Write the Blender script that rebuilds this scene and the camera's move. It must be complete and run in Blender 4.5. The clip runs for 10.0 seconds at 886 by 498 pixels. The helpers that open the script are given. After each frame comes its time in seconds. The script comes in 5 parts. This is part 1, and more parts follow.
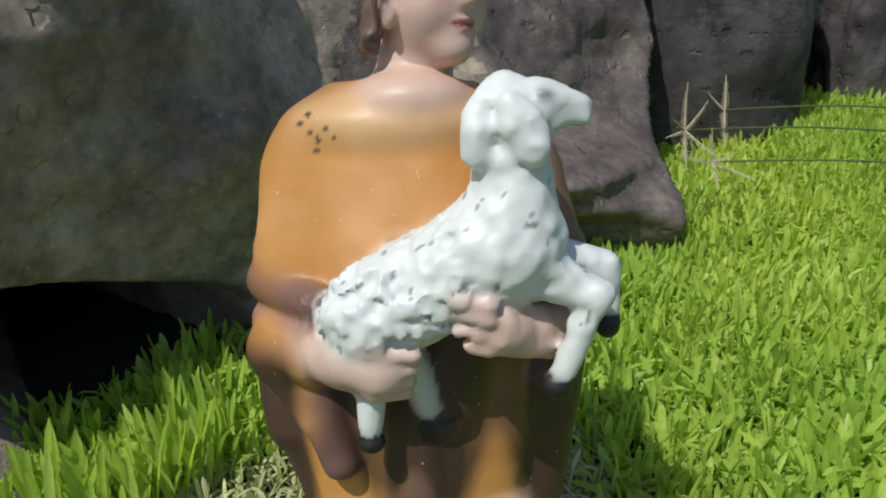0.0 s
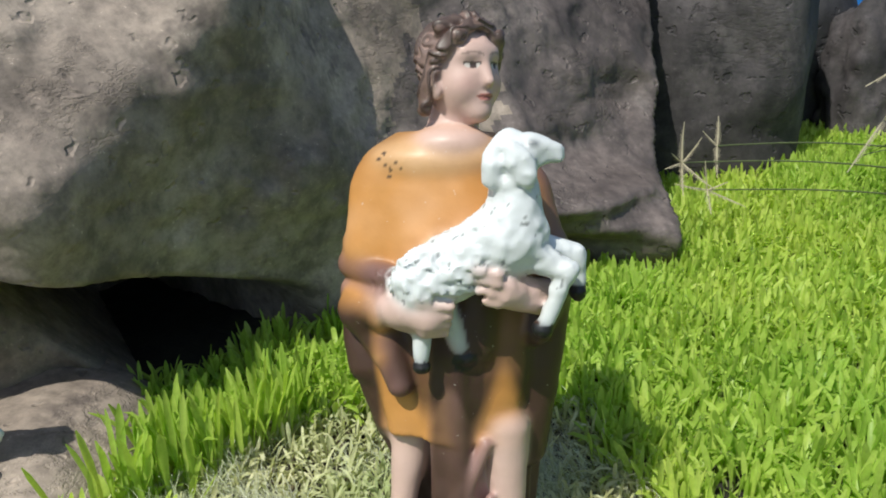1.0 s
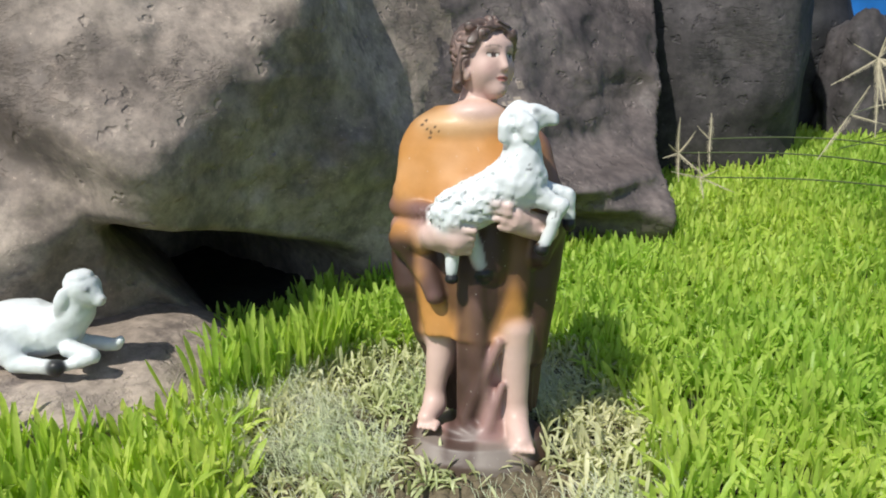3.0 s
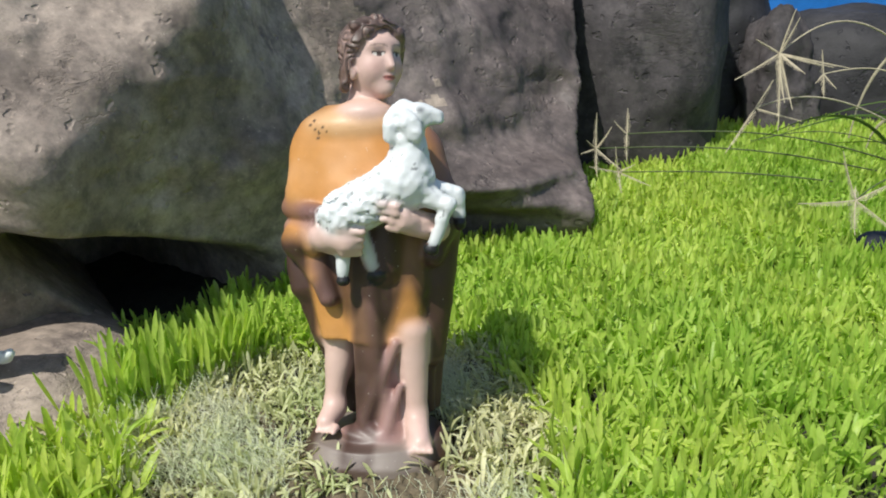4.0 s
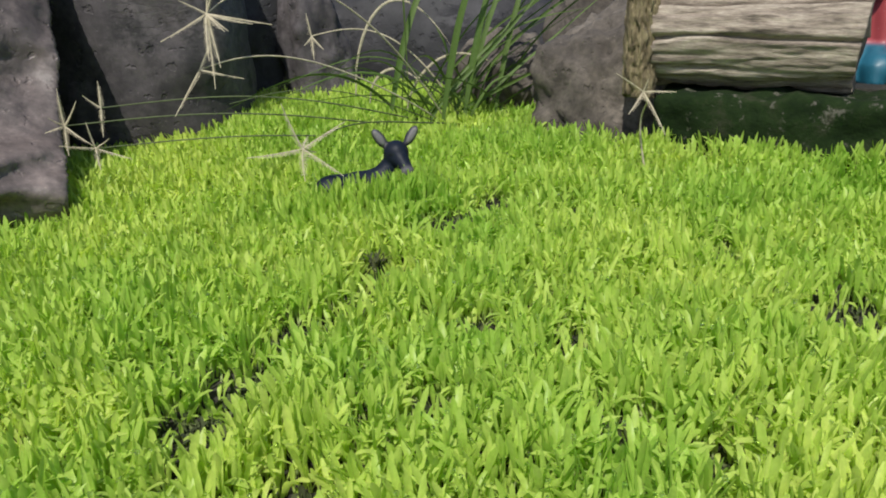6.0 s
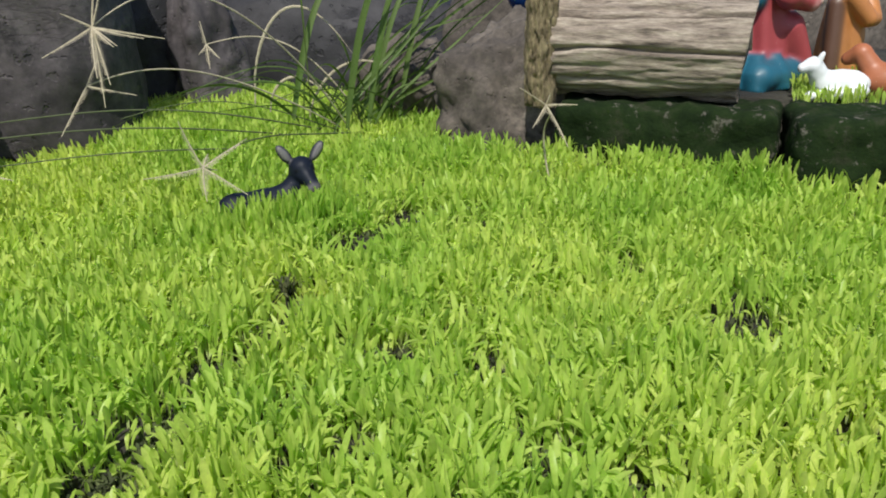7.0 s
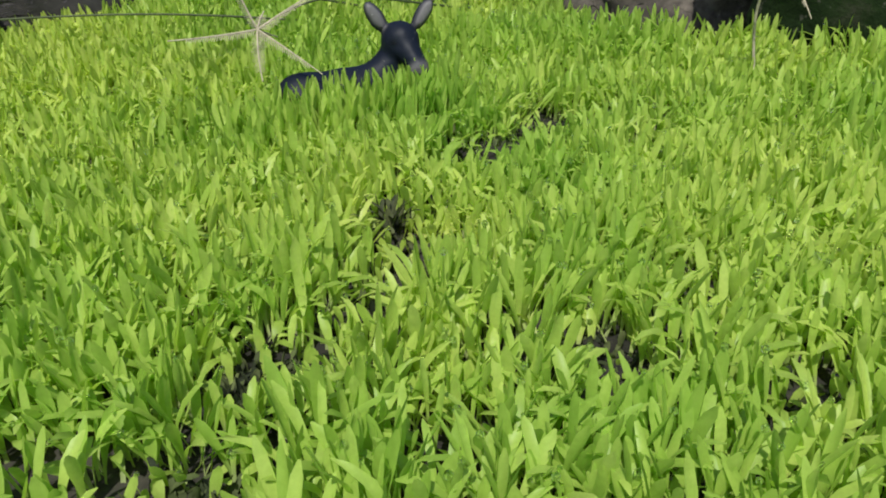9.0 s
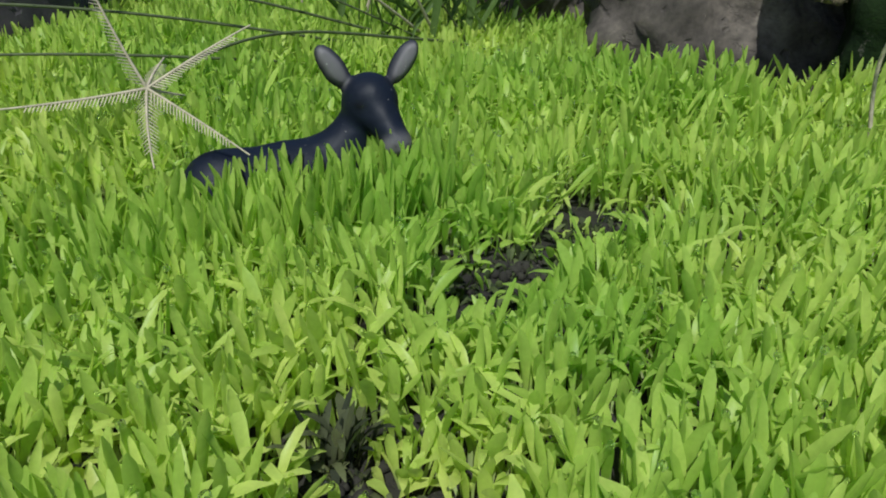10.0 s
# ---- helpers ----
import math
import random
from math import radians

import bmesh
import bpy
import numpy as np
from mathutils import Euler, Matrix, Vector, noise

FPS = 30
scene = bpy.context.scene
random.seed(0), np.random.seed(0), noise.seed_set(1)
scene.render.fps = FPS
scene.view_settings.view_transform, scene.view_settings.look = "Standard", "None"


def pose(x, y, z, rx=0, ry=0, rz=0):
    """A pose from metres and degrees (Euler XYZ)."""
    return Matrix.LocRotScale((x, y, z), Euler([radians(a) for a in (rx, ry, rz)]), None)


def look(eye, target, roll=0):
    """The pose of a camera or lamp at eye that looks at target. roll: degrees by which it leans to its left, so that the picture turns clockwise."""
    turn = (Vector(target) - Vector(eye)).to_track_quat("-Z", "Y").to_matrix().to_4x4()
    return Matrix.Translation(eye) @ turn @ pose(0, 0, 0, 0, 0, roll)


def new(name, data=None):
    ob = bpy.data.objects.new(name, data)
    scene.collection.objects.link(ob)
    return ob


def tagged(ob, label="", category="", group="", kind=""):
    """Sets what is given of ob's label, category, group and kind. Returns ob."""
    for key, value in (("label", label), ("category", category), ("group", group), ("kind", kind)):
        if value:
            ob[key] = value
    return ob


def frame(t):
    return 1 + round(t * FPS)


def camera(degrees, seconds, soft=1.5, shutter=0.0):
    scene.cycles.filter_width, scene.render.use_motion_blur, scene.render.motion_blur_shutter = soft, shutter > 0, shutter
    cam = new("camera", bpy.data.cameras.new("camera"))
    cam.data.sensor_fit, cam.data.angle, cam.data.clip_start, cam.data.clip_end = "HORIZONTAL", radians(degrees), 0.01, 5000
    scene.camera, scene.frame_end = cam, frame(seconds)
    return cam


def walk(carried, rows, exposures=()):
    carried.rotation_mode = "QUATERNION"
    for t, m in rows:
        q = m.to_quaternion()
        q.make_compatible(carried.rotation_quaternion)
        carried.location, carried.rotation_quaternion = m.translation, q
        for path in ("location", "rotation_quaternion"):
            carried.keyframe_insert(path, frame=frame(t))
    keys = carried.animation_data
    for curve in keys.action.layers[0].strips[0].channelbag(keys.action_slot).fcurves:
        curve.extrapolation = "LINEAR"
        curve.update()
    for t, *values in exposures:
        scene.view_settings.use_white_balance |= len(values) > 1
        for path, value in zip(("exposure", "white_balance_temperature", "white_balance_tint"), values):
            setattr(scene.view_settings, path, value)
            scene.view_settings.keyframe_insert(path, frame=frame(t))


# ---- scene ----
cam = camera(62.4, 10.0, soft=1.9)
PATH = [
    (0, (0.008, -0.015, 0.252), (-0.04, 1.84, -0.496), -1.2),
    (0.5, (0.005, -0.067, 0.268), (-0.1, 1.8, -0.439), -1.6),
    (1, (0.013, -0.123, 0.279), (-0.124, 1.755, -0.397), -1.3),
    (1.5, (0.012, -0.176, 0.278), (-0.168, 1.701, -0.391), -1.0),
    (2, (0.017, -0.221, 0.278), (-0.155, 1.662, -0.374), -0.4),
    (3.5, (0.022, -0.24, 0.278), (-0.188, 1.641, -0.367), -1.1),
    (4, (0.056, -0.233, 0.278), (-0.021, 1.656, -0.377), -1.1),
    (4.5, (0.112, -0.24, 0.277), (0.212, 1.64, -0.399), -1.2),
    (5, (0.171, -0.248, 0.266), (0.474, 1.607, -0.417), -1.2),
    (5.5, (0.233, -0.263, 0.256), (0.733, 1.543, -0.444), -1.3),
    (6, (0.296, -0.281, 0.246), (0.959, 1.47, -0.457), -2.5),
    (6.2, (0.312, -0.29, 0.243), (1.036, 1.432, -0.472), -2.8),
    (7.3, (0.27, -0.248, 0.274), (1.196, 1.369, -0.453), -1.7),
    (7.5, (0.254, -0.232, 0.271), (1.164, 1.403, -0.435), -3.0),
    (8, (0.253, -0.176, 0.251), (1.097, 1.485, -0.477), -2.6),
    (8.5, (0.291, -0.105, 0.198), (1.068, 1.525, -0.663), -2.4),
    (9, (0.323, -0.031, 0.174), (1.098, 1.57, -0.741), -0.3),
    (9.5, (0.367, 0.044, 0.166), (1.226, 1.618, -0.72), 1.3),
    (10, (0.401, 0.133, 0.159), (1.217, 1.733, -0.72), 0.3),
]
walk(cam, [(t, look(eye, target, roll)) for t, eye, target, roll in PATH],
     [(0, -0.27, 6500, 4), (1, 0.07, 6500, 5), (2, 0.15, 6500, 6), (3.5, 0.16, 6500, 7), (5, 0.2, 6500, 8), (7.5, 0.17, 6500, 10), (8.5, 0.13, 6500, 9), (9.3, -0.06, 6250, 8), (10, -0.16, 6000, 6)])

# ---- world and sun ----
world = bpy.data.worlds.new("sky")
scene.world = world
world.use_nodes = True
wn = world.node_tree
sky = wn.nodes.new("ShaderNodeTexSky")
sky.sky_type = 'NISHITA'
sky.sun_disc = False
SUN_FROM = Vector((-0.60, -0.76, 1.50)).normalized()
sky.sun_elevation = math.asin(SUN_FROM.z)
sky.sun_rotation = math.atan2(SUN_FROM.x, SUN_FROM.y)
wn.nodes["Background"].inputs["Strength"].default_value = 0.11
wn.links.new(sky.outputs[0], wn.nodes["Background"].inputs["Color"])
sun = new("sun", bpy.data.lights.new("sun", "SUN"))
sun.data.energy = 4.2
sun.data.angle = radians(0.6)
sun.data.color = (1.0, 0.965, 0.90)
sun.matrix_world = look(SUN_FROM * 3, (0, 0, 0))


# ---- noise and mesh helpers ----
def vnoise(p, seed=0):
    """Smooth value noise in -1..1 for an (n, 3) array."""
    i = np.floor(p).astype(np.int64)
    f = p - i
    f = f * f * (3 - 2 * f)
    out = np.zeros(len(p))
    for dx in (0, 1):
        for dy in (0, 1):
            for dz in (0, 1):
                h = (i[:, 0] + dx) * 374761393 + (i[:, 1] + dy) * 668265263 + (i[:, 2] + dz) * 2147483647 + seed * 974711
                h = (h ^ (h >> 13)) * 1274126177
                h = (h ^ (h >> 16)) & 0xFFFF
                w = (f[:, 0] if dx else 1 - f[:, 0]) * (f[:, 1] if dy else 1 - f[:, 1]) * (f[:, 2] if dz else 1 - f[:, 2])
                out += w * (h / 32767.5 - 1)
    return out


def fbm(p, size, octaves=4, seed=0, gain=0.5):
    q, a, out = np.asarray(p, float) / size, 1.0, 0
    for k in range(octaves):
        out = out + a * vnoise(q + 17.3 * k, seed + k)
        q, a = q * 2.03, a * gain
    return out


def step01(a, b, x):
    t = np.clip((x - a) / (b - a), 0, 1)
    return t * t * (3 - 2 * t)


def mesh_from(name, verts, faces, material, smooth=True):
    me = bpy.data.meshes.new(name)
    verts, faces = np.asarray(verts, np.float32), np.asarray(faces, np.int32)
    k = faces.shape[1]
    me.vertices.add(len(verts))
    me.vertices.foreach_set("co", verts.ravel())
    me.loops.add(faces.size)
    me.loops.foreach_set("vertex_index", faces.ravel())
    me.polygons.add(len(faces))
    me.polygons.foreach_set("loop_start", np.arange(0, faces.size, k, dtype=np.int32))
    me.polygons.foreach_set("loop_total", np.full(len(faces), k, np.int32))
    me.update(calc_edges=True)
    me.validate()
    if smooth:
        me.polygons.foreach_set("use_smooth", np.ones(len(me.polygons), bool))
    if material:
        me.materials.append(material)
    return me


def paint(me, colours, name="paint"):
    at = me.color_attributes.new(name, 'FLOAT_COLOR', 'POINT')
    rgba = np.ones((len(me.vertices), 4), np.float32)
    rgba[:, :3] = colours
    at.data.foreach_set("color", rgba.ravel())


def value(me, name, values):
    at = me.attributes.new(name, 'FLOAT', 'POINT')
    at.data.foreach_set("value", np.asarray(values, np.float32))


def part(name, me, parent, label=""):
    ob = new(name, me)
    ob.parent = parent
    if label:
        ob["label"] = label
    return ob


# ---- solid shapes: distance fields blended and skinned ----
def ell(c, r, turn=(0, 0, 0)):
    c, r = np.array(c, float), np.array(r, float)
    m = np.array(Euler([radians(a) for a in turn]).to_matrix())

    def d(p):
        q = (p - c) @ m
        k0 = np.sqrt(((q / r) ** 2).sum(1))
        k1 = np.sqrt(((q / r ** 2) ** 2).sum(1)) + 1e-9
        return k0 * (k0 - 1) / k1
    return d


def cap(a, b, ra, rb=None):
    a, b = np.array(a, float), np.array(b, float)
    rb = ra if rb is None else rb

    def d(p):
        t = np.clip(((p - a) @ (b - a)) / ((b - a) @ (b - a)), 0, 1)
        return np.linalg.norm(p - a - t[:, None] * (b - a), axis=1) - (ra + (rb - ra) * t)
    return d


def loft(rows, folds=0.0, count=7, phase=0.0, square=2.0):
    """Rows of z, centre x, centre y, half width, half depth."""
    t = np.array(rows, float)

    def d(p):
        z = np.clip(p[:, 2], t[0, 0], t[-1, 0])
        cx, cy, rx, ry = (np.interp(z, t[:, 0], t[:, k]) for k in (1, 2, 3, 4))
        x, y = p[:, 0] - cx, p[:, 1] - cy
        ang = np.arctan2(y / ry, x / rx)
        swell = 1 + folds * np.sin(count * ang + phase + 14 * z) * np.clip((0.20 - z) * 8, 0, 1)
        k = ((np.abs(x / rx)) ** square + (np.abs(y / ry)) ** square) ** (1 / square)
        side = (k - swell) * np.minimum(rx, ry) * 0.9
        ends = np.maximum(t[0, 0] - p[:, 2], p[:, 2] - t[-1, 0])
        return np.where(ends > 0, np.hypot(np.maximum(side, 0), ends), np.maximum(side, ends))
    return d


def skin(shapes, low, high, cell, relief=None):
    """A smooth mesh round shapes (distance, blend, colour or None to carve); colours blend where shapes meet."""
    low, high = np.array(low, float), np.array(high, float)
    n = np.ceil((high - low) / cell).astype(int) + 1
    axes = [low[k] + cell * np.arange(n[k]) for k in range(3)]
    field = np.full(n[0] * n[1] * n[2], 1.0)
    pts = np.stack(np.meshgrid(*axes, indexing="ij"), -1).reshape(-1, 3)
    for dist, blend, colour in shapes:
        d = dist(pts)
        if colour is None:
            field = np.maximum(field, -d)
        else:
            h = np.clip(0.5 + 0.5 * (field - d) / blend, 0, 1)
            field = field * (1 - h) + d * h - blend * h * (1 - h)
    if relief is not None:
        near = np.abs(field) < 0.006
        field[near] += relief(pts[near])
    f = field.reshape(n)
    inside = f < 0
    corners = [(a, b, c) for a in (0, 1) for b in (0, 1) for c in (0, 1)]
    view = lambda g, o: g[o[0]:g.shape[0] - 1 + o[0], o[1]:g.shape[1] - 1 + o[1], o[2]:g.shape[2] - 1 + o[2]]
    total = sum(view(inside, o).astype(int) for o in corners)
    active = (total > 0) & (total < 8)
    idx = np.full(active.shape, -1)
    cells = np.argwhere(active)
    idx[active] = np.arange(len(cells))
    acc, cnt = np.zeros((len(cells), 3)), np.zeros(len(cells))
    for i, a in enumerate(corners):
        for b in corners[i + 1:]:
            if sum(abs(np.subtract(a, b))) != 1:
                continue
            fa, fb = view(f, a)[active], view(f, b)[active]
            cross = (fa < 0) != (fb < 0)
            t = np.where(cross, fa / np.where(fa == fb, 1, fa - fb), 0)
            pos = np.array(a) + t[:, None] * (np.array(b) - np.array(a))
            acc += pos * cross[:, None]
            cnt += cross
    verts = low + cell * (cells + acc / cnt[:, None])
    quads = []
    for ax in range(3):
        o1, o2 = [k for k in range(3) if k != ax]
        s0 = [slice(1, -1)] * 3
        s0[ax] = slice(0, -1)
        s1 = list(s0)
        s1[ax] = slice(1, None)
        fa, fb = inside[tuple(s0)], inside[tuple(s1)]
        for flip, mask in ((False, fa & ~fb), (True, ~fa & fb)):
            e = np.argwhere(mask)
            e[:, o1] += 1
            e[:, o2] += 1
            ring = []
            for d1, d2 in ((-1, -1), (0, -1), (0, 0), (-1, 0)):
                c = e.copy()
                c[:, o1] += d1
                c[:, o2] += d2
                ring.append(idx[c[:, 0], c[:, 1], c[:, 2]])
            q = np.stack(ring, 1)
            if flip != (ax == 1):
                q = q[:, ::-1]
            quads.append(q)
    quads = np.concatenate(quads)
    quads = quads[(quads >= 0).all(1)]
    weight, colours = np.zeros(len(verts)), np.zeros((len(verts), 3))
    for dist, blend, colour in shapes:
        if colour is None:
            continue
        w = np.exp(-np.clip(dist(verts), -0.003, 1) / (0.0009 if blend < 0.004 else 0.0016)) + 1e-12
        weight += w
        colours += w[:, None] * np.array(colour)
    return verts, quads, colours / weight[:, None]


# ---- materials ----
def material(name):
    m = bpy.data.materials.new(name)
    m.use_nodes = True
    nt = m.node_tree
    return m, nt, nt.nodes["Principled BSDF"]


def ramp(nt, source, stops):
    n = nt.nodes.new("ShaderNodeValToRGB")
    while len(n.color_ramp.elements) < len(stops):
        n.color_ramp.elements.new(0.5)
    for e, (at, c) in zip(n.color_ramp.elements, stops):
        e.position, e.color = at, (*c, 1)
    nt.links.new(source, n.inputs[0])
    return n.outputs[0]


def mix(nt, factor, a, b, how='MIX'):
    n = nt.nodes.new("ShaderNodeMix")
    n.data_type, n.blend_type = 'RGBA', how
    for value_in, sock in ((factor, n.inputs[0]), (a, n.inputs[6]), (b, n.inputs[7])):
        if isinstance(value_in, (int, float)):
            sock.default_value = value_in
        elif isinstance(value_in, tuple):
            sock.default_value = (*value_in, 1)
        else:
            nt.links.new(value_in, sock)
    return n.outputs[2]


def tex(nt, size, detail=5, rough=0.6, kind="ShaderNodeTexNoise", stretch=None):
    co = nt.nodes.new("ShaderNodeTexCoord").outputs["Object"]
    if stretch:
        mp = nt.nodes.new("ShaderNodeMapping")
        mp.inputs["Scale"].default_value = stretch
        nt.links.new(co, mp.inputs[0])
        co = mp.outputs[0]
    n = nt.nodes.new(kind)
    n.inputs["Scale"].default_value = 1 / size
    if kind == "ShaderNodeTexNoise":
        n.inputs["Detail"].default_value, n.inputs["Roughness"].default_value = detail, rough
    nt.links.new(co, n.inputs["Vector"])
    return n.outputs[0]


def bump(nt, bsdf, sources, strength=0.6):
    last = None
    for height, distance in sources:
        b = nt.nodes.new("ShaderNodeBump")
        b.inputs["Strength"].default_value, b.inputs["Distance"].default_value = strength, distance
        nt.links.new(height, b.inputs["Height"])
        if last:
            nt.links.new(last, b.inputs["Normal"])
        last = b.outputs[0]
    nt.links.new(last, bsdf.inputs["Normal"])


def attribute(nt, name, out=0):
    n = nt.nodes.new("ShaderNodeAttribute")
    n.attribute_name = name
    return n.outputs[out]


def rock_material(name, light, mid, dark, stain, rough=0.75, grain=0.012):
    m, nt, b = material(name)
    big = ramp(nt, tex(nt, 0.13, 6, 0.6), ((0.32, dark), (0.5, mid), (0.68, light)))
    fine = ramp(nt, tex(nt, grain, 5, 0.7), ((0.3, (0.55, 0.55, 0.55)), (0.55, (1, 1, 1)), (0.75, (1.25, 1.22, 1.2))))
    c = mix(nt, 1.0, big, fine, 'MULTIPLY')
    blotch = ramp(nt, tex(nt, 0.045, 4, 0.7), ((0.55, (0, 0, 0)), (0.68, (1, 1, 1))))
    c = mix(nt, blotch, c, stain)
    specks = ramp(nt, tex(nt, 0.006, 3, 0.8), ((0.66, (0, 0, 0)), (0.74, (0.45, 0.45, 0.45))))
    c = mix(nt, specks, c, tuple(min(1, v * 1.7) for v in light))
    nt.links.new(c, b.inputs["Base Color"])
    b.inputs["Roughness"].default_value = rough
    pits = ramp(nt, tex(nt, 0.017, 2, 0.5), ((0.30, (0, 0, 0)), (0.36, (1, 1, 1))))
    creases = ramp(nt, tex(nt, 0.05, 7, 0.72, stretch=(1, 1, 2.2)), ((0.44, (1, 1, 1)), (0.49, (0, 0, 0)), (0.54, (1, 1, 1))))
    where = ramp(nt, tex(nt, 0.10, 3, 0.5), ((0.50, (0, 0, 0)), (0.60, (1, 1, 1))))
    creases = mix(nt, where, (1, 1, 1), creases)
    bump(nt, b, ((tex(nt, 0.05, 4, 0.5), 0.005), (creases, 0.0012), (pits, 0.0022), (tex(nt, 0.004, 3, 0.6), 0.0005)), 0.65)
    return m


def leaf_material(name, low, high, base, through_light=0.4, rough=0.42):
    """Young leaves: a colour for every blade, pale towards the stem, light shining through."""
    m, nt, b = material(name)
    rnd = nt.nodes.new("ShaderNodeNewGeometry").outputs["Random Per Island"]
    c = ramp(nt, rnd, ((0.0, low), (0.5, tuple((p + q) / 2 for p, q in zip(low, high))), (1.0, high)))
    patch = ramp(nt, tex(nt, 0.20, 4, 0.6), ((0.36, (0.76, 0.89, 0.70)), (0.62, (1.10, 1.05, 1.06))))
    c = mix(nt, 1.0, c, patch, 'MULTIPLY')
    veins = ramp(nt, tex(nt, 0.004, 3, 0.6), ((0.3, (0.85, 0.88, 0.8)), (0.7, (1.08, 1.06, 1.1))))
    c = mix(nt, 1.0, c, veins, 'MULTIPLY')
    along = ramp(nt, attribute(nt, "along", 2), ((0.05, (1, 1, 1)), (0.45, (0, 0, 0))))
    c = mix(nt, along, c, base)
    nt.links.new(c, b.inputs["Base Color"])
    b.inputs["Roughness"].default_value = rough
    b.inputs["Specular IOR Level"].default_value = 0.35
    t = nt.nodes.new("ShaderNodeBsdfTranslucent")
    nt.links.new(mix(nt, 1.0, c, (1.18, 1.23, 0.76), 'MULTIPLY'), t.inputs[0])
    s = nt.nodes.new("ShaderNodeMixShader")
    s.inputs[0].default_value = through_light
    nt.links.new(b.outputs[0], s.inputs[1])
    nt.links.new(t.outputs[0], s.inputs[2])
    nt.links.new(s.outputs[0], nt.nodes["Material Output"].inputs[0])
    return m


def painted_material(name, rough=0.5, wear=0.6, coat=0.05, grain=0.004):
    """Painted plaster: the brushed colours of the figure, dulled and specked."""
    m, nt, b = material(name)
    c = attribute(nt, "paint", 0)
    shade = ramp(nt, tex(nt, 0.022, 5, 0.6), ((0.3, (0.84, 0.82, 0.8)), (0.62, (1.04, 1.04, 1.05))))
    c = mix(nt, wear, c, mix(nt, 1.0, c, shade, 'MULTIPLY'))
    specks = ramp(nt, tex(nt, 0.0022, 2, 0.5), ((0.73, (0, 0, 0)), (0.77, (0.35, 0.35, 0.35))))
    c = mix(nt, specks, c, (0.75, 0.72, 0.66))
    nt.links.new(c, b.inputs["Base Color"])
    b.inputs["Roughness"].default_value = rough
    b.inputs["Coat Weight"].default_value = coat
    b.inputs["Coat Roughness"].default_value = 0.25
    bump(nt, b, ((tex(nt, 0.014, 4, 0.5), 0.0006), (tex(nt, grain, 3, 0.6), 0.0002)), 0.5)
    return m


def plain_material(name, colour, rough=0.6, size=0.01, spread=0.25, relief=0.0005, stretch=None):
    m, nt, b = material(name)
    c = ramp(nt, tex(nt, size, 5, 0.65, stretch=stretch), ((0.3, tuple(v * (1 - spread) for v in colour)), (0.7, tuple(min(1, v * (1 + spread)) for v in colour))))
    nt.links.new(c, b.inputs["Base Color"])
    b.inputs["Roughness"].default_value = rough
    bump(nt, b, ((tex(nt, size * 0.5, 4, 0.6, stretch=stretch), relief),), 0.6)
    return m


M_ROCK = rock_material("painted_rock", (0.49, 0.400, 0.330), (0.295, 0.238, 0.196), (0.110, 0.085, 0.070), (0.160, 0.128, 0.110))
M_ROCK_MAUVE = rock_material("mauve_rock", (0.13, 0.113, 0.115), (0.066, 0.057, 0.059), (0.017, 0.015, 0.016), (0.030, 0.027, 0.028), 0.8)
# slate colours lowered so that they carry the shade over the back rocks
M_ROCK_SHADED_SLATE = rock_material("shaded_slate_rock", (0.040, 0.038, 0.042), (0.021, 0.020, 0.023), (0.008, 0.008, 0.009), (0.015, 0.014, 0.016), 0.7)
M_ROCK_PLUM = rock_material("plum_rock", (0.27, 0.222, 0.203), (0.150, 0.121, 0.112), (0.045, 0.036, 0.034), (0.085, 0.069, 0.066), 0.55)
M_BOULDER = rock_material("grey_boulder", (0.20, 0.170, 0.138), (0.105, 0.088, 0.072), (0.036, 0.030, 0.025), (0.052, 0.043, 0.035), 0.9, 0.008)
M_SOIL = rock_material("damp_soil", (0.050, 0.046, 0.033), (0.022, 0.020, 0.014), (0.009, 0.008, 0.006), (0.014, 0.013, 0.009), 0.9, 0.006)
M_BLADE = leaf_material("sprout_blade", (0.41, 0.56, 0.10), (0.635, 0.745, 0.185), (0.53, 0.60, 0.28), 0.50)
M_WITHER = leaf_material("withered_blade", (0.44, 0.44, 0.23), (0.80, 0.78, 0.54), (0.60, 0.58, 0.42), 0.35, 0.85)
M_LONG = leaf_material("long_leaf", (0.045, 0.095, 0.020), (0.17, 0.235, 0.065), (0.13, 0.17, 0.07), 0.35, 0.55)
M_DRY = plain_material("dry_straw", (0.46, 0.40, 0.28), 0.8, 0.006, 0.3, 0.0004)
M_STALK = plain_material("green_stalk", (0.09, 0.11, 0.045), 0.6, 0.008, 0.3, 0.0003)
M_DEAD_SHADOW = leaf_material("dead_shadow_blade", (0.012, 0.018, 0.010), (0.13, 0.15, 0.06), (0.03, 0.03, 0.018), 0.2, 0.8)
M_CRUMB = rock_material("dry_crumbs", (0.26, 0.21, 0.13), (0.15, 0.12, 0.075), (0.06, 0.048, 0.03), (0.10, 0.08, 0.05), 0.95, 0.006)
M_MOULD = leaf_material("grey_mould", (0.60, 0.61, 0.51), (0.78, 0.78, 0.67), (0.6, 0.61, 0.5), 0.35, 0.9)
M_PAINT = painted_material("painted_plaster")
M_DARKPAINT = painted_material("dark_painted_plaster", 0.55, 0.7, 0.0)
M_DARKPAINT.node_tree.nodes["Principled BSDF"].inputs["Specular IOR Level"].default_value = 0.22


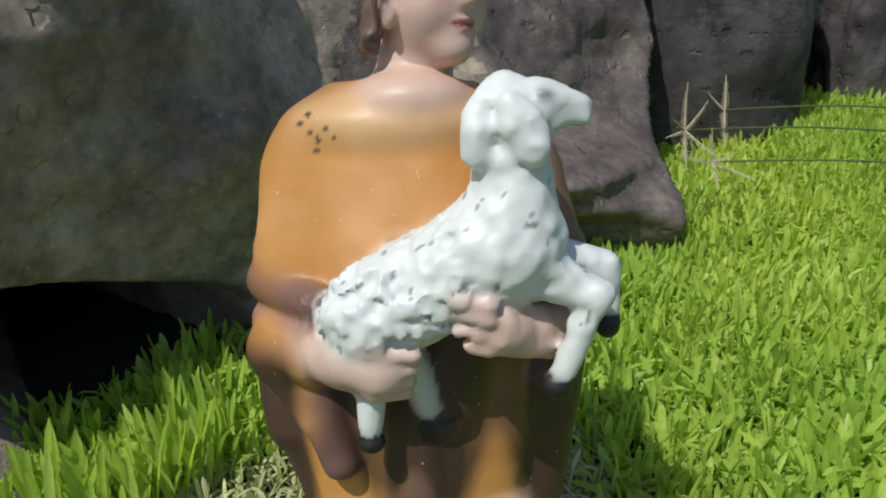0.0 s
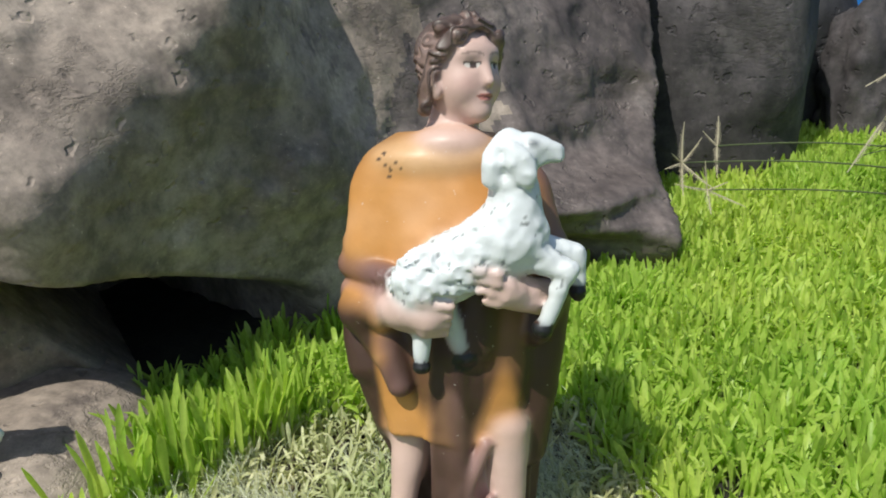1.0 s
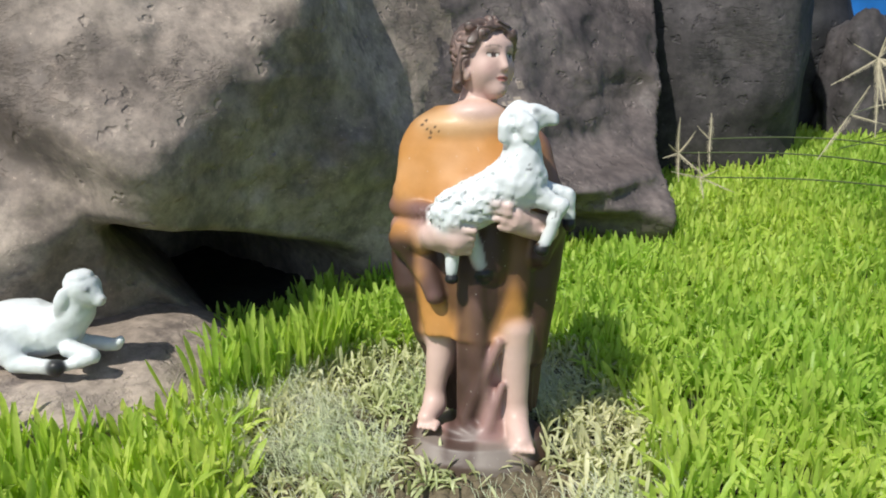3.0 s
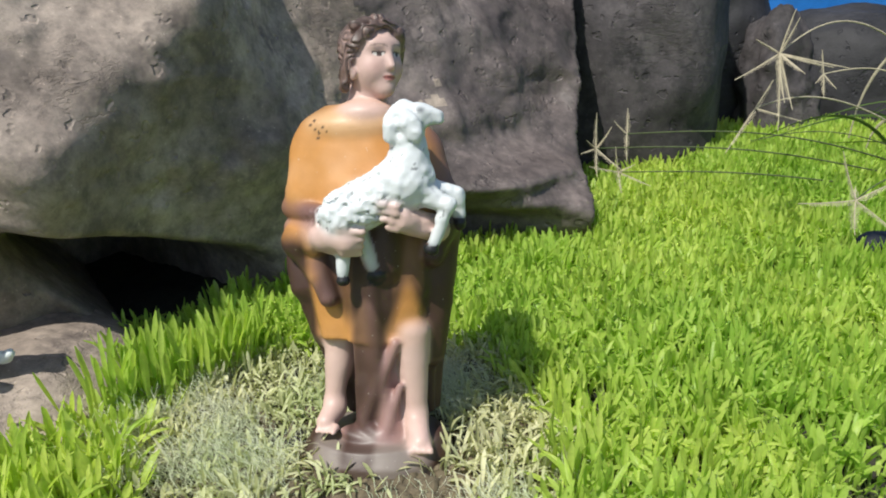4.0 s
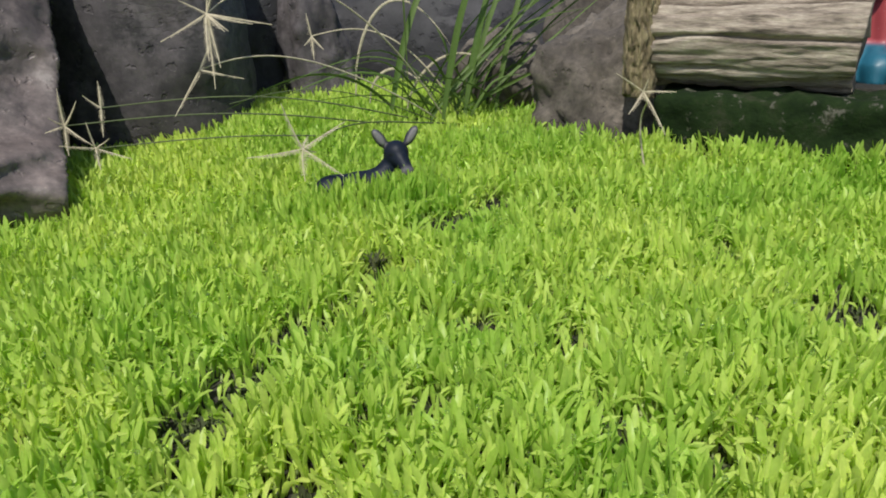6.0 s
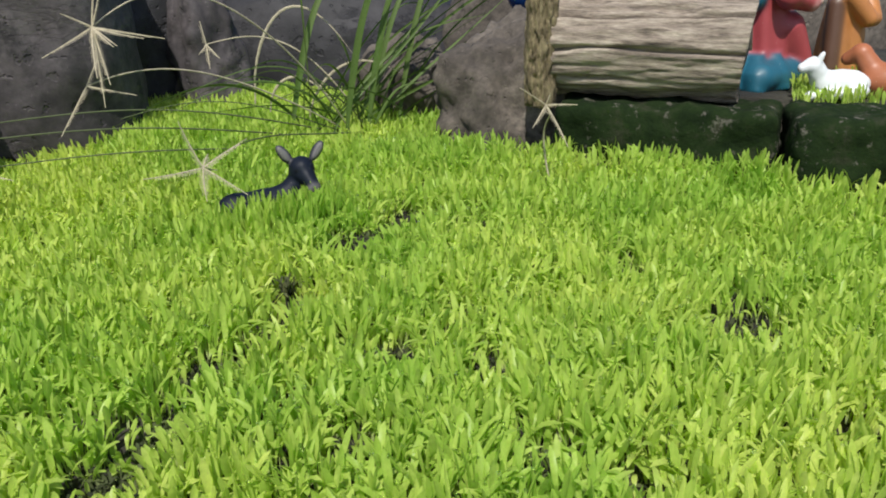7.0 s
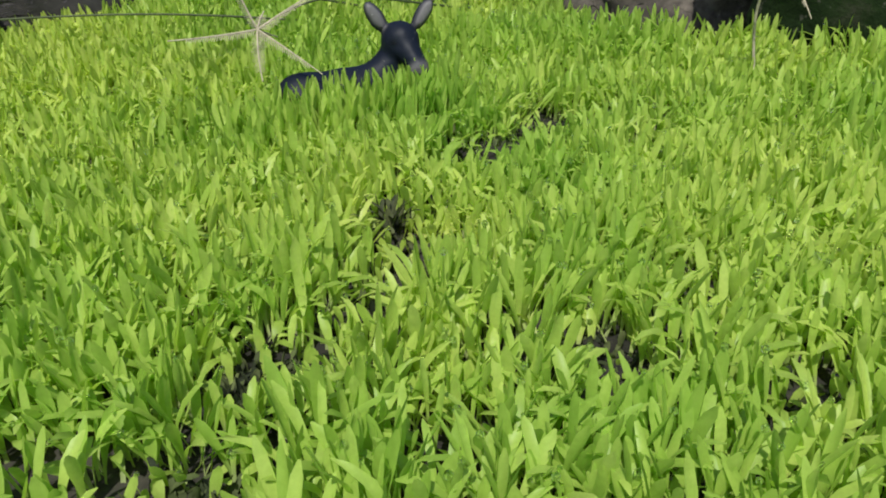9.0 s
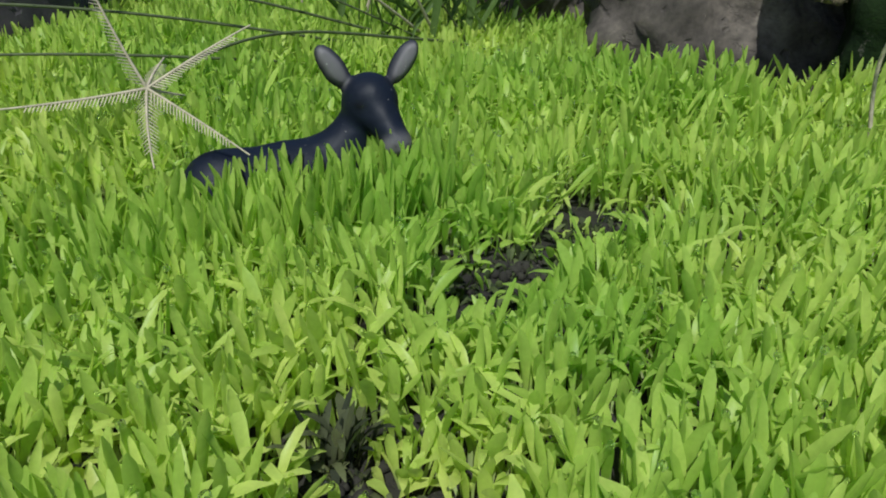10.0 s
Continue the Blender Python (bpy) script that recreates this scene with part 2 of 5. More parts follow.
# ---- ground ----
def soil_height(x, y):
    x, y = np.asarray(x, float), np.asarray(y, float)
    rise = 0.018 * step01(0.45, 0.85, 0.6 * x + 0.8 * y)
    rise = rise + 0.013 * step01(-0.13, -0.01, (x - 0.838) * 0.789 + (y - 0.437) * 0.613) * step01(0.64, 0.54, y)
    rise = rise + 0.020 * step01(0.50, 0.78, y) * step01(0.26, 0.40, x) * step01(0.86, 0.70, x)
    rise = rise + 0.013 * np.exp(-((x / 0.085) ** 2 + ((y - 0.145) / 0.075) ** 2))
    p = np.stack([x, y, 0 * x], -1)
    return rise + 0.0035 * fbm(p, 0.09, 3, 5) - 0.006


def grid(xs, ys):
    gx, gy = np.meshgrid(xs, ys, indexing="ij")
    i = np.arange(len(xs) * len(ys)).reshape(len(xs), len(ys))
    q = np.stack([i[:-1, :-1], i[1:, :-1], i[1:, 1:], i[:-1, 1:]], -1).reshape(-1, 4)
    return gx.ravel(), gy.ravel(), q


far = np.array([2.2, 3.5, 6, 12, 30, 80])
xs = np.concatenate([-far[::-1] - 0.6, np.arange(-0.7, 1.8, 0.008), far])
ys = np.concatenate([-far[::-1], np.arange(-0.8, 1.9, 0.008), far])
gx, gy, gq = grid(xs, ys)
gz = soil_height(gx, gy) + 0.003 * fbm(np.stack([gx, gy, 0 * gx], -1), 0.014, 3, 9)
tagged(new("ground", mesh_from("ground", np.stack([gx, gy, gz], -1), gq, M_SOIL)), "dark damp soil under the sprouted grass", "ground", kind="structure")


# ---- the big painted rock: a sheet along the diagonal behind the shepherd ----
A_O, A_U, A_N = np.array((-0.2, 0.335)), np.array((0.70, 0.714)), np.array((0.714, -0.70))


def bell(a, b):
    return np.exp(-(a * a + b * b))


def wall_depth(u, z):
    """How far the rock stands out at the run u and the height z."""
    s = z - (0.182 + 0.70 * (u + 0.08))
    left = 0.034 - 0.35 * (s + np.sqrt(s * s + 0.0006)) - 0.10 * (np.sqrt(s * s + 0.0006) - s) - 0.25 * np.clip(-0.12 - u, 0, 1)
    left = left + 0.016 * step01(0.0, -0.12, u)
    right = 0.145 - 0.98 * z + 0.26 * (z - 0.16 + np.sqrt((z - 0.16) ** 2 + 0.001)) + 0.012 * np.sin(u * 21)
    turn_at = -0.03 + 0.11 * step01(0.17, 0.09, z)
    n = left + (right - left) * step01(turn_at, turn_at + 0.24, u)
    n = n + 0.014 * np.exp(-(s / 0.06) ** 2) * step01(0.20, 0.06, u)
    n = n - 0.014 * bell((u - 0.20) / 0.05, (z - 0.13) / 0.10)
    # low shelf with a dark slot under it, then a blunt foot
    shelf = step01(0.20, 0.27, u) * step01(0.50, 0.44, u)
    n = n + shelf * (0.020 * np.exp(-((z - 0.086) / 0.010) ** 2) - 0.022 * np.exp(-((z - 0.118) / 0.022) ** 2))
    n = n - 0.10 * bell((u - 0.275) / 0.075, (z - 0.050) / 0.026)
    n = n + 0.028 * bell((u - 0.43) / 0.07, (z - 0.050) / 0.030)
    n = n - 0.05 * bell((u - 0.36) / 0.10, (z - 0.005) / 0.022)
    n = n - 0.085 * step01(0.062, 0.034, z) * step01(0.15, 0.22, u) * step01(0.44, 0.36, u)
    n = n + 0.03 * bell((u - 0.57) / 0.08, (z - 0.17) / 0.12)
    # the face ends in a steep edge beside the next rock
    run = -0.2 + 0.70 * u + 0.714 * n
    n = n - 0.32 * step01(0.195, 0.235, run) * step01(0.40, 0.45, u)
    # overhang with a wedge-shaped hollow, closed by a pillar
    lip = 0.122 - 0.36 * np.clip(u + 0.11, -0.03, 0.24)
    under = step01(lip + 0.010, lip - 0.030, z) * step01(0.125, 0.06, u)
    edge = -0.122 + 0.80 * np.clip(0.13 - z, 0, 0.2)
    hollow = step01(edge - 0.018, edge + 0.030, u)
    n = n - 0.27 * under * hollow
    brow = 0.172 + 0.75 * np.clip(-0.115 - u, 0, 0.3)
    n = n - 0.062 * step01(brow + 0.012, brow - 0.040, z) * (1 - hollow) * step01(-0.02, -0.09, u) + 0.014 * step01(0.08, 0.03, z) * (1 - hollow) * step01(-0.02, -0.09, u)
    return n


us, zs = np.arange(-0.62, 0.80, 0.004), np.arange(-0.06, 0.46, 0.004)
au, az, aq = grid(us, zs)
an = wall_depth(au, az)
ap = np.stack([au, an, az], -1)
an = an + 0.015 * fbm(ap * (1, 0.4, 1), 0.12, 3, 3) + 0.0032 * np.abs(fbm(ap, 0.024, 3, 8)) - 0.010 * np.abs(fbm(ap * (1, 0.5, 1), 0.085, 3, 29)) + 0.004
front = np.stack([A_O[0] + au * A_U[0] + an * A_N[0], A_O[1] + au * A_U[1] + an * A_N[1], az], -1)
nu, nz = len(us), len(zs)
ring = np.concatenate([np.arange(nz), np.arange(1, nu) * nz + nz - 1, (nu - 1) * nz + np.arange(nz - 2, -1, -1), np.arange(nu - 2, 0, -1) * nz])
back = front[ring].copy()
back[:, :2] = A_O + np.outer(au[ring], A_U) + (-0.55) * A_N
m0 = len(front)
k = np.arange(len(ring))
sides = np.stack([ring, m0 + k, m0 + (k + 1) % len(ring), np.roll(ring, -1)], -1)
outcrop = mesh_from("rock_outcrop", np.concatenate([front, back]), np.concatenate([aq[:, ::-1], sides[:, ::-1]]), M_ROCK)
outcrop.materials.append(M_ROCK_PLUM)
mid_u = np.array([(np.array(p.center)[:2] - A_O) @ A_U for p in outcrop.polygons])
mid_c = np.array([p.center for p in outcrop.polygons])
outcrop.polygons.foreach_set("material_index", (mid_u + 0.10 * fbm(mid_c, 0.06, 4, 55) > 0.26).astype(np.int32))
tagged(new("rock_outcrop", outcrop),
       "large grey-brown painted rock face with a dark hollow", "rock")


def boulder(name, label, centre, radii, mat, seed, square=2.6, rough=0.10, turn=0.0, level=5, fine=0.006):
    """A rounded stone, uneven all over."""
    bm = bmesh.new()
    bmesh.ops.create_icosphere(bm, subdivisions=level, radius=1)
    v = np.array([x.co for x in bm.verts])
    f = np.array([[x.index for x in q.verts] for q in bm.faces])
    bm.free()
    k = (np.abs(v) ** square).sum(1) ** (-1 / square)
    v = v * k[:, None]
    r = np.array(radii)
    size = r.mean()
    nrm = v / np.linalg.norm(v, axis=1)[:, None]
    v = v * (1 + rough * fbm(v + seed, 0.9, 4, seed))[:, None] * r
    v = v + nrm * (fine * fbm(v + seed, size * 0.25, 4, seed + 3))[:, None]
    ob = new(name, mesh_from(name, v, f, mat))
    ob.matrix_world = pose(*centre, 0, 0, turn)
    return tagged(ob, label, "rock")


boulder("rock_ledge", "low flat grey-brown rock under the lying lamb", (-0.400, 0.208, -0.026), (0.212, 0.150, 0.070), M_ROCK, 4, 3.4, 0.05, 10)
boulder("rock", "smooth mauve-grey painted rock behind the grass", (0.296, 0.955, 0.16), (0.150, 0.13, 0.33), M_ROCK_MAUVE, 11, 3.0, 0.08, -20)
boulder("rock", "tall dark rock closing the back of the grotto", (0.22, 1.24, 0.16), (0.30, 0.14, 0.36), M_ROCK_SHADED_SLATE, 18, 2.8, 0.08, 10)
boulder("rock", "small upright brownish rock beside the long grass", (0.572, 1.04, 0.08), (0.060, 0.06, 0.160), M_ROCK_MAUVE, 12, 2.6, 0.12, 15)
boulder("rock", "dark blue-grey sloping rock at the back", (0.86, 1.20, 0.05), (0.33, 0.14, 0.188), M_ROCK_SHADED_SLATE, 13, 2.6, 0.10, -25)
boulder("rock", "dark shaded rock between two larger rocks", (0.47, 1.16, 0.10), (0.12, 0.10, 0.26), M_ROCK_SHADED_SLATE, 17, 2.4, 0.10, 0)
boulder("boulder", "brown boulder half hidden by long green grass", (0.832, 0.815, 0.055), (0.088, 0.070, 0.098), M_BOULDER, 14, 2.2, 0.14, 0, 5, 0.011)
boulder("boulder", "rough grey-brown boulder beside the wooden post", (0.903, 0.605, 0.060), (0.118, 0.098, 0.132), M_BOULDER, 15, 1.95, 0.15, -40, 5, 0.014)
boulder("boulder", "dark boulder in shade behind the log", (1.22, 1.00, 0.08), (0.20, 0.12, 0.20), M_BOULDER, 16, 2.3, 0.10, 0)
boulder("boulder", "small dark stone under the blue ball", (1.05, 0.79, 0.06), (0.07, 0.06, 0.122), M_BOULDER, 23, 2.3, 0.05, 0, 4)
boulder("boulder", "wide dark rock behind the raised bed", (1.66, 0.84, 0.10), (0.36, 0.14, 0.24), M_BOULDER, 24, 2.6, 0.08, -30)


# ---- mossy concrete edging, terrace, log and post ----
def moss_block_material():
    m, nt, b = material("mossy_concrete")
    c = ramp(nt, tex(nt, 0.035, 6, 0.7), ((0.3, (0.004, 0.010, 0.003)), (0.55, (0.012, 0.024, 0.006)), (0.72, (0.035, 0.036, 0.022))))
    chips = ramp(nt, tex(nt, 0.02, 5, 0.75), ((0.58, (0, 0, 0)), (0.66, (0.8, 0.8, 0.8))))
    c = mix(nt, chips, c, (0.13, 0.12, 0.10))
    nt.links.new(c, b.inputs["Base Color"])
    b.inputs["Roughness"].default_value = 0.95
    b.inputs["Specular IOR Level"].default_value = 0.15
    bump(nt, b, ((tex(nt, 0.012, 5, 0.7), 0.004),), 0.8)
    return m


M_MOSS = moss_block_material()


def rough_block(name, label, a, b, depth, low, top, mat, seed):
    """A straight worn block whose front runs from a to b."""
    a, b = Vector(a), Vector(b)
    length = (b - a).length
    bm = bmesh.new()
    bmesh.ops.create_cube(bm, size=1)
    bmesh.ops.subdivide_edges(bm, edges=bm.edges[:], cuts=22, use_grid_fill=True)
    v = np.array([q.co for q in bm.verts])
    f = np.array([[x.index for x in q.verts] for q in bm.faces])
    bm.free()
    size = np.array((length, depth, top - low))
    half = size / 2
    v = v * size
    edge = 0.012
    core = np.clip(v, -(half - edge), half - edge)
    off = v - core
    ln = np.maximum(np.linalg.norm(off, axis=1), 1e-6)[:, None]
    v = core + off / ln * np.minimum(ln, edge)
    v = v + (off / ln) * (0.0055 * fbm(v, 0.03, 4, seed))[:, None]
    ob = new(name, mesh_from(name, v, f, mat))
    mid = (a + b) / 2
    ang = math.degrees(math.atan2(b.y - a.y, b.x - a.x))
    back = Vector((-(b - a).y, (b - a).x)).normalized() * depth / 2
    ob.matrix_world = pose(mid.x + back.x, mid.y + back.y, (low + top) / 2, 0, 0, ang)
    return tagged(ob, label, "block")


rough_block("concrete_block", "dark green mossy concrete edging block under the log", (0.838, 0.437), (0.992, 0.237), 0.10, -0.03, 0.106, M_MOSS, 21)
rough_block("concrete_block", "black mossy concrete block with pale worn edge", (0.974, 0.204), (1.11, 0.075), 0.10, -0.03, 0.108, M_MOSS, 22)

tx, ty, tq = grid(np.arange(0, 0.9, 0.02), np.arange(0, 0.62, 0.02))
tz = 0.100 + 0.004 * fbm(np.stack([tx, ty, 0 * tx], -1), 0.06, 3, 31)
rim = (tx < 0.01) | (ty < 0.01) | (tx > 0.87) | (ty > 0.59)
tz = np.where(rim, -0.04, tz)
terrace = tagged(new("terrace", mesh_from("terrace", np.stack([tx, ty, tz], -1), tq, M_SOIL)), "raised bed of dark soil behind the edging", "ground", kind="structure")
terrace.matrix_world = pose(0.922, 0.478, 0, 0, 0, -53)


def bark_tube(length, radius, seed, groove, long_grain, flat=1.0, around=110, along=70):
    """A trunk piece along x with cracked bark and rough ends."""
    ang = np.linspace(0, 2 * math.pi, around, endpoint=False)
    xs_ = np.linspace(-length / 2, length / 2, along)
    a, x = np.meshgrid(ang, xs_, indexing="xy")
    a, x = a.ravel(), x.ravel()
    c = np.stack([x / long_grain, np.cos(a) * radius, np.sin(a) * radius], -1)
    crack = 1 - np.abs(fbm(c, radius * 0.55, 4, seed)) * 2.2
    plate = fbm(c, radius * 1.1, 3, seed + 5)
    r = radius * (1 + 0.06 * plate) - groove * np.clip(crack - 0.45, 0, 1) * 1.6 + 0.25 * groove * fbm(c, radius * 0.12, 3, seed + 9)
    v = np.stack([x + 0.006 * plate * (np.abs(x) > length * 0.47), r * np.cos(a), r * np.sin(a) * flat], -1)
    i = np.arange(around * along).reshape(along, around)
    q = np.stack([i[:-1], i[1:], np.roll(i, -1, 1)[1:], np.roll(i, -1, 1)[:-1]], -1).reshape(-1, 4)
    ends = []
    for row, flip in ((0, 1), (along - 1, 0)):
        v = np.concatenate([v, v[row * around:(row + 1) * around] * (1, 0.55, 0.55) + (0.003 * (1 if flip else -1), 0, 0), v[row * around:(row + 1) * around] * (1, 0.02, 0.02)])
        base = len(v) - 2 * around
        w = np.arange(around)
        for lo, hi in ((row * around, base), (base, base + around)):
            e = np.stack([lo + w, hi + w, hi + (w + 1) % around, lo + (w + 1) % around], -1)
            ends.append(e[:, ::-1] if flip else e)
    return v, np.concatenate([q[:, ::-1]] + [e[:, ::-1] for e in ends])


def bark_material(name, pale, mid, dark, stretch, size):
    m, nt, b = material(name)
    c = ramp(nt, tex(nt, size, 6, 0.7, stretch=stretch), ((0.30, dark), (0.46, mid), (0.62, pale), (0.75, tuple(min(1, v * 1.35) for v in pale))))
    fine = ramp(nt, tex(nt, size * 0.2, 4, 0.7, stretch=stretch), ((0.3, (0.6, 0.6, 0.6)), (0.65, (1.1, 1.1, 1.1))))
    c = mix(nt, 1.0, c, fine, 'MULTIPLY')
    nt.links.new(c, b.inputs["Base Color"])
    b.inputs["Roughness"].default_value = 0.92
    bump(nt, b, ((tex(nt, size * 0.6, 6, 0.7, stretch=stretch), 0.004), (tex(nt, size * 0.12, 4, 0.7, stretch=stretch), 0.001)), 0.9)
    return m


M_LOG = bark_material("weathered_log_bark", (0.46, 0.39, 0.31), (0.29, 0.235, 0.185), (0.045, 0.035, 0.027), (1, 7, 7), 0.05)
M_POST = bark_material("corky_post_bark", (0.33, 0.27, 0.15), (0.18, 0.14, 0.075), (0.05, 0.04, 0.025), (1, 4, 4), 0.03)

v, q = bark_tube(0.228, 0.060, 41, 0.009, 9.0, 1.0, 220, 110)
log = tagged(new("log", mesh_from("log", v, q, M_LOG)), "weathered grey-brown log with split bark lying on the edging", "log")
log.matrix_world = pose(0.950, 0.408, 0.164, 8, 1, -52)
v, q = bark_tube(0.34, 0.0195, 43, 0.006, 2.4, 1.0, 80, 90)
post = tagged(new("post", mesh_from("post", v, q, M_POST)), "upright yellow-brown wooden post with furrowed bark", "post")
post.matrix_world = pose(0.841, 0.467, 0.268, 0, 90, 0)


# ---- figures ----
ORANGE, BROWN, DEEP, MAUVE = (0.58, 0.27, 0.075), (0.16, 0.085, 0.075), (0.055, 0.030, 0.024), (0.30, 0.175, 0.155)
PALE_ORANGE, FLESH, HAIR, WOOL, BLACK = (0.62, 0.38, 0.19), (0.62, 0.43, 0.37), (0.06, 0.038, 0.03), (0.67, 0.70, 0.70), (0.012, 0.012, 0.013)


def shepherd_head():
    """The turned head on its neck, skinned more finely than the body."""
    turn, centre = 42, np.array((-0.002, 0.0, 0.2475))
    c0, s0 = math.cos(radians(turn)), math.sin(radians(turn))

    def at(x, y, z):
        return (centre[0] + c0 * x - s0 * y, centre[1] + s0 * x + c0 * y, centre[2] + z)

    def lump(c, r, tilt=0):
        return ell(at(*c), r, (0, tilt, turn))

    def lock(a, b, ra, rb):
        return cap(at(*a), at(*b), ra, rb)

    lip, lash = (0.52, 0.20, 0.17), (0.045, 0.030, 0.026)
    s = [
        (cap((-0.007, 0.001, 0.208), (-0.003, 0.001, 0.236), 0.0122, 0.0106), 0.004, FLESH),
        (lump((0, -0.0005, 0), (0.0158, 0.0176, 0.0190)), 0.005, FLESH),
        (lump((0, -0.0055, -0.0095), (0.0134, 0.0122, 0.0124)), 0.005, FLESH),
        (lump((0, -0.0130, -0.0190), (0.0052, 0.0050, 0.0046)), 0.005, FLESH),
        (lump((-0.0075, -0.0095, -0.0075), (0.0050, 0.0055, 0.0055)), 0.004, FLESH),
        (lump((0.0075, -0.0095, -0.0075), (0.0050, 0.0055, 0.0055)), 0.004, FLESH),
        (lock((0, -0.0165, 0.0020), (0, -0.0200, -0.0062), 0.0013, 0.0021), 0.0032, FLESH),
        (lump((0, -0.0166, -0.0116), (0.0036, 0.0024, 0.0010)), 0.0012, FLESH),
        (lump((0, -0.0162, -0.0140), (0.0030, 0.0024, 0.0011)), 0.0012, FLESH),
        (lump((0, -0.0130, 0.0062), (0.0095, 0.0034, 0.0028)), 0.005, FLESH),
        (lump((0, 0.0055, 0.0045), (0.0170, 0.0168, 0.0182)), 0.002, HAIR),
    ]
    for side, drop in ((-1, 1.0), (1, 0.55)):
        s += [
            (lock((side * 0.0015, -0.0120, 0.0178), (side * 0.0110, -0.0112, 0.0128), 0.0030, 0.0036), 0.0018, HAIR),
            (lock((side * 0.0110, -0.0108, 0.0128), (side * 0.0158, -0.0066, 0.0058), 0.0036, 0.0038), 0.0018, HAIR),
            (lock((side * 0.0010, -0.0065, 0.0205), (side * 0.0135, -0.0035, 0.0160), 0.0034, 0.0036), 0.0016, HAIR),
            (lock((side * 0.0163, -0.0040, 0.0050), (side * 0.0172, -0.0010, 0.0050 - 0.0120 * drop), 0.0036, 0.0040), 0.0016, HAIR),
            (lock((side * 0.0172, 0.0012, 0.0030 - 0.0120 * drop), (side * 0.0182, 0.0030, 0.0030 - 0.0215 * drop), 0.0042, 0.0030), 0.0016, HAIR),
        ]
    s.append((lump((-0.0158, -0.0035, -0.0095), (0.0022, 0.0030, 0.0042)), 0.0012, FLESH))

    def local(p):
        d = p - centre
        return c0 * d[:, 0] + s0 * d[:, 1], -s0 * d[:, 0] + c0 * d[:, 1], d[:, 2]

    def relief(p):
        x, y, z = local(p)
        hairy = np.clip(step01(0.010, 0.013, z + 0.25 * np.abs(x)) + step01(0.0150, 0.0172, np.abs(x)) + step01(0.000, 0.004, y), 0, 1)
        socket = sum(np.exp(-((x - e) / 0.0036) ** 2 - ((z - 0.0008) / 0.0026) ** 2) for e in (-0.0062, 0.0062)) * (y < -0.008)
        return 0.0006 * hairy * np.sin(fbm(p, 0.010, 2, 72) * 10 + 500 * z) + 0.0011 * socket

    v, f, c = skin(s, (-0.032, -0.032, 0.204), (0.030, 0.032, 0.282), 0.0007, relief)
    x, y, z = local(v)
    front = y < -0.006
    for e in (-0.0062, 0.0062):
        c[front & (((x - e) / 0.0031) ** 2 + ((z - 0.0004) / 0.0013) ** 2 < 1)] = (0.66, 0.60, 0.55)
        c[front & (np.hypot(x - e - 0.0004, z - 0.0005) < 0.00135)] = (0.02, 0.014, 0.012)
        lid = 0.0019 - 60 * (x - e) ** 2
        c[front & (np.abs(x - e) < 0.0036) & (np.abs(z - lid) < 0.00045)] = lash
        brow = 0.0058 - 45 * (x - e) ** 2
        stroke = front & (np.abs(x - e) < 0.0046) & (np.abs(z - brow) < 0.0005)
        c[stroke] = c[stroke] * 0.6
    mouth = front & (np.abs(x) < 0.0044) & (np.abs(z + 0.0128 - 18 * x * x) < 0.0015 * (1 - (x / 0.0048) ** 2) + 0.0002)
    c[mouth] = lip
    c[front & (np.abs(x) < 0.0040) & (np.abs(z + 0.0128 - 22 * x * x) < 0.00035)] = (0.20, 0.07, 0.06)
    rosy = (sum(np.exp(-((x - e) ** 2 + (z + 0.0075) ** 2) / 0.000022) for e in (-0.0085, 0.0085)) * front)[:, None]
    c = c * (1 - 0.22 * rosy) + 0.22 * rosy * np.array((0.62, 0.27, 0.22))
    streak = (c[:, 0] < 0.16) & (np.sin(fbm(v, 0.010, 2, 72) * 10 + 500 * z) > 0.3)
    c[streak] = c[streak] * 2.3
    return v, f, c


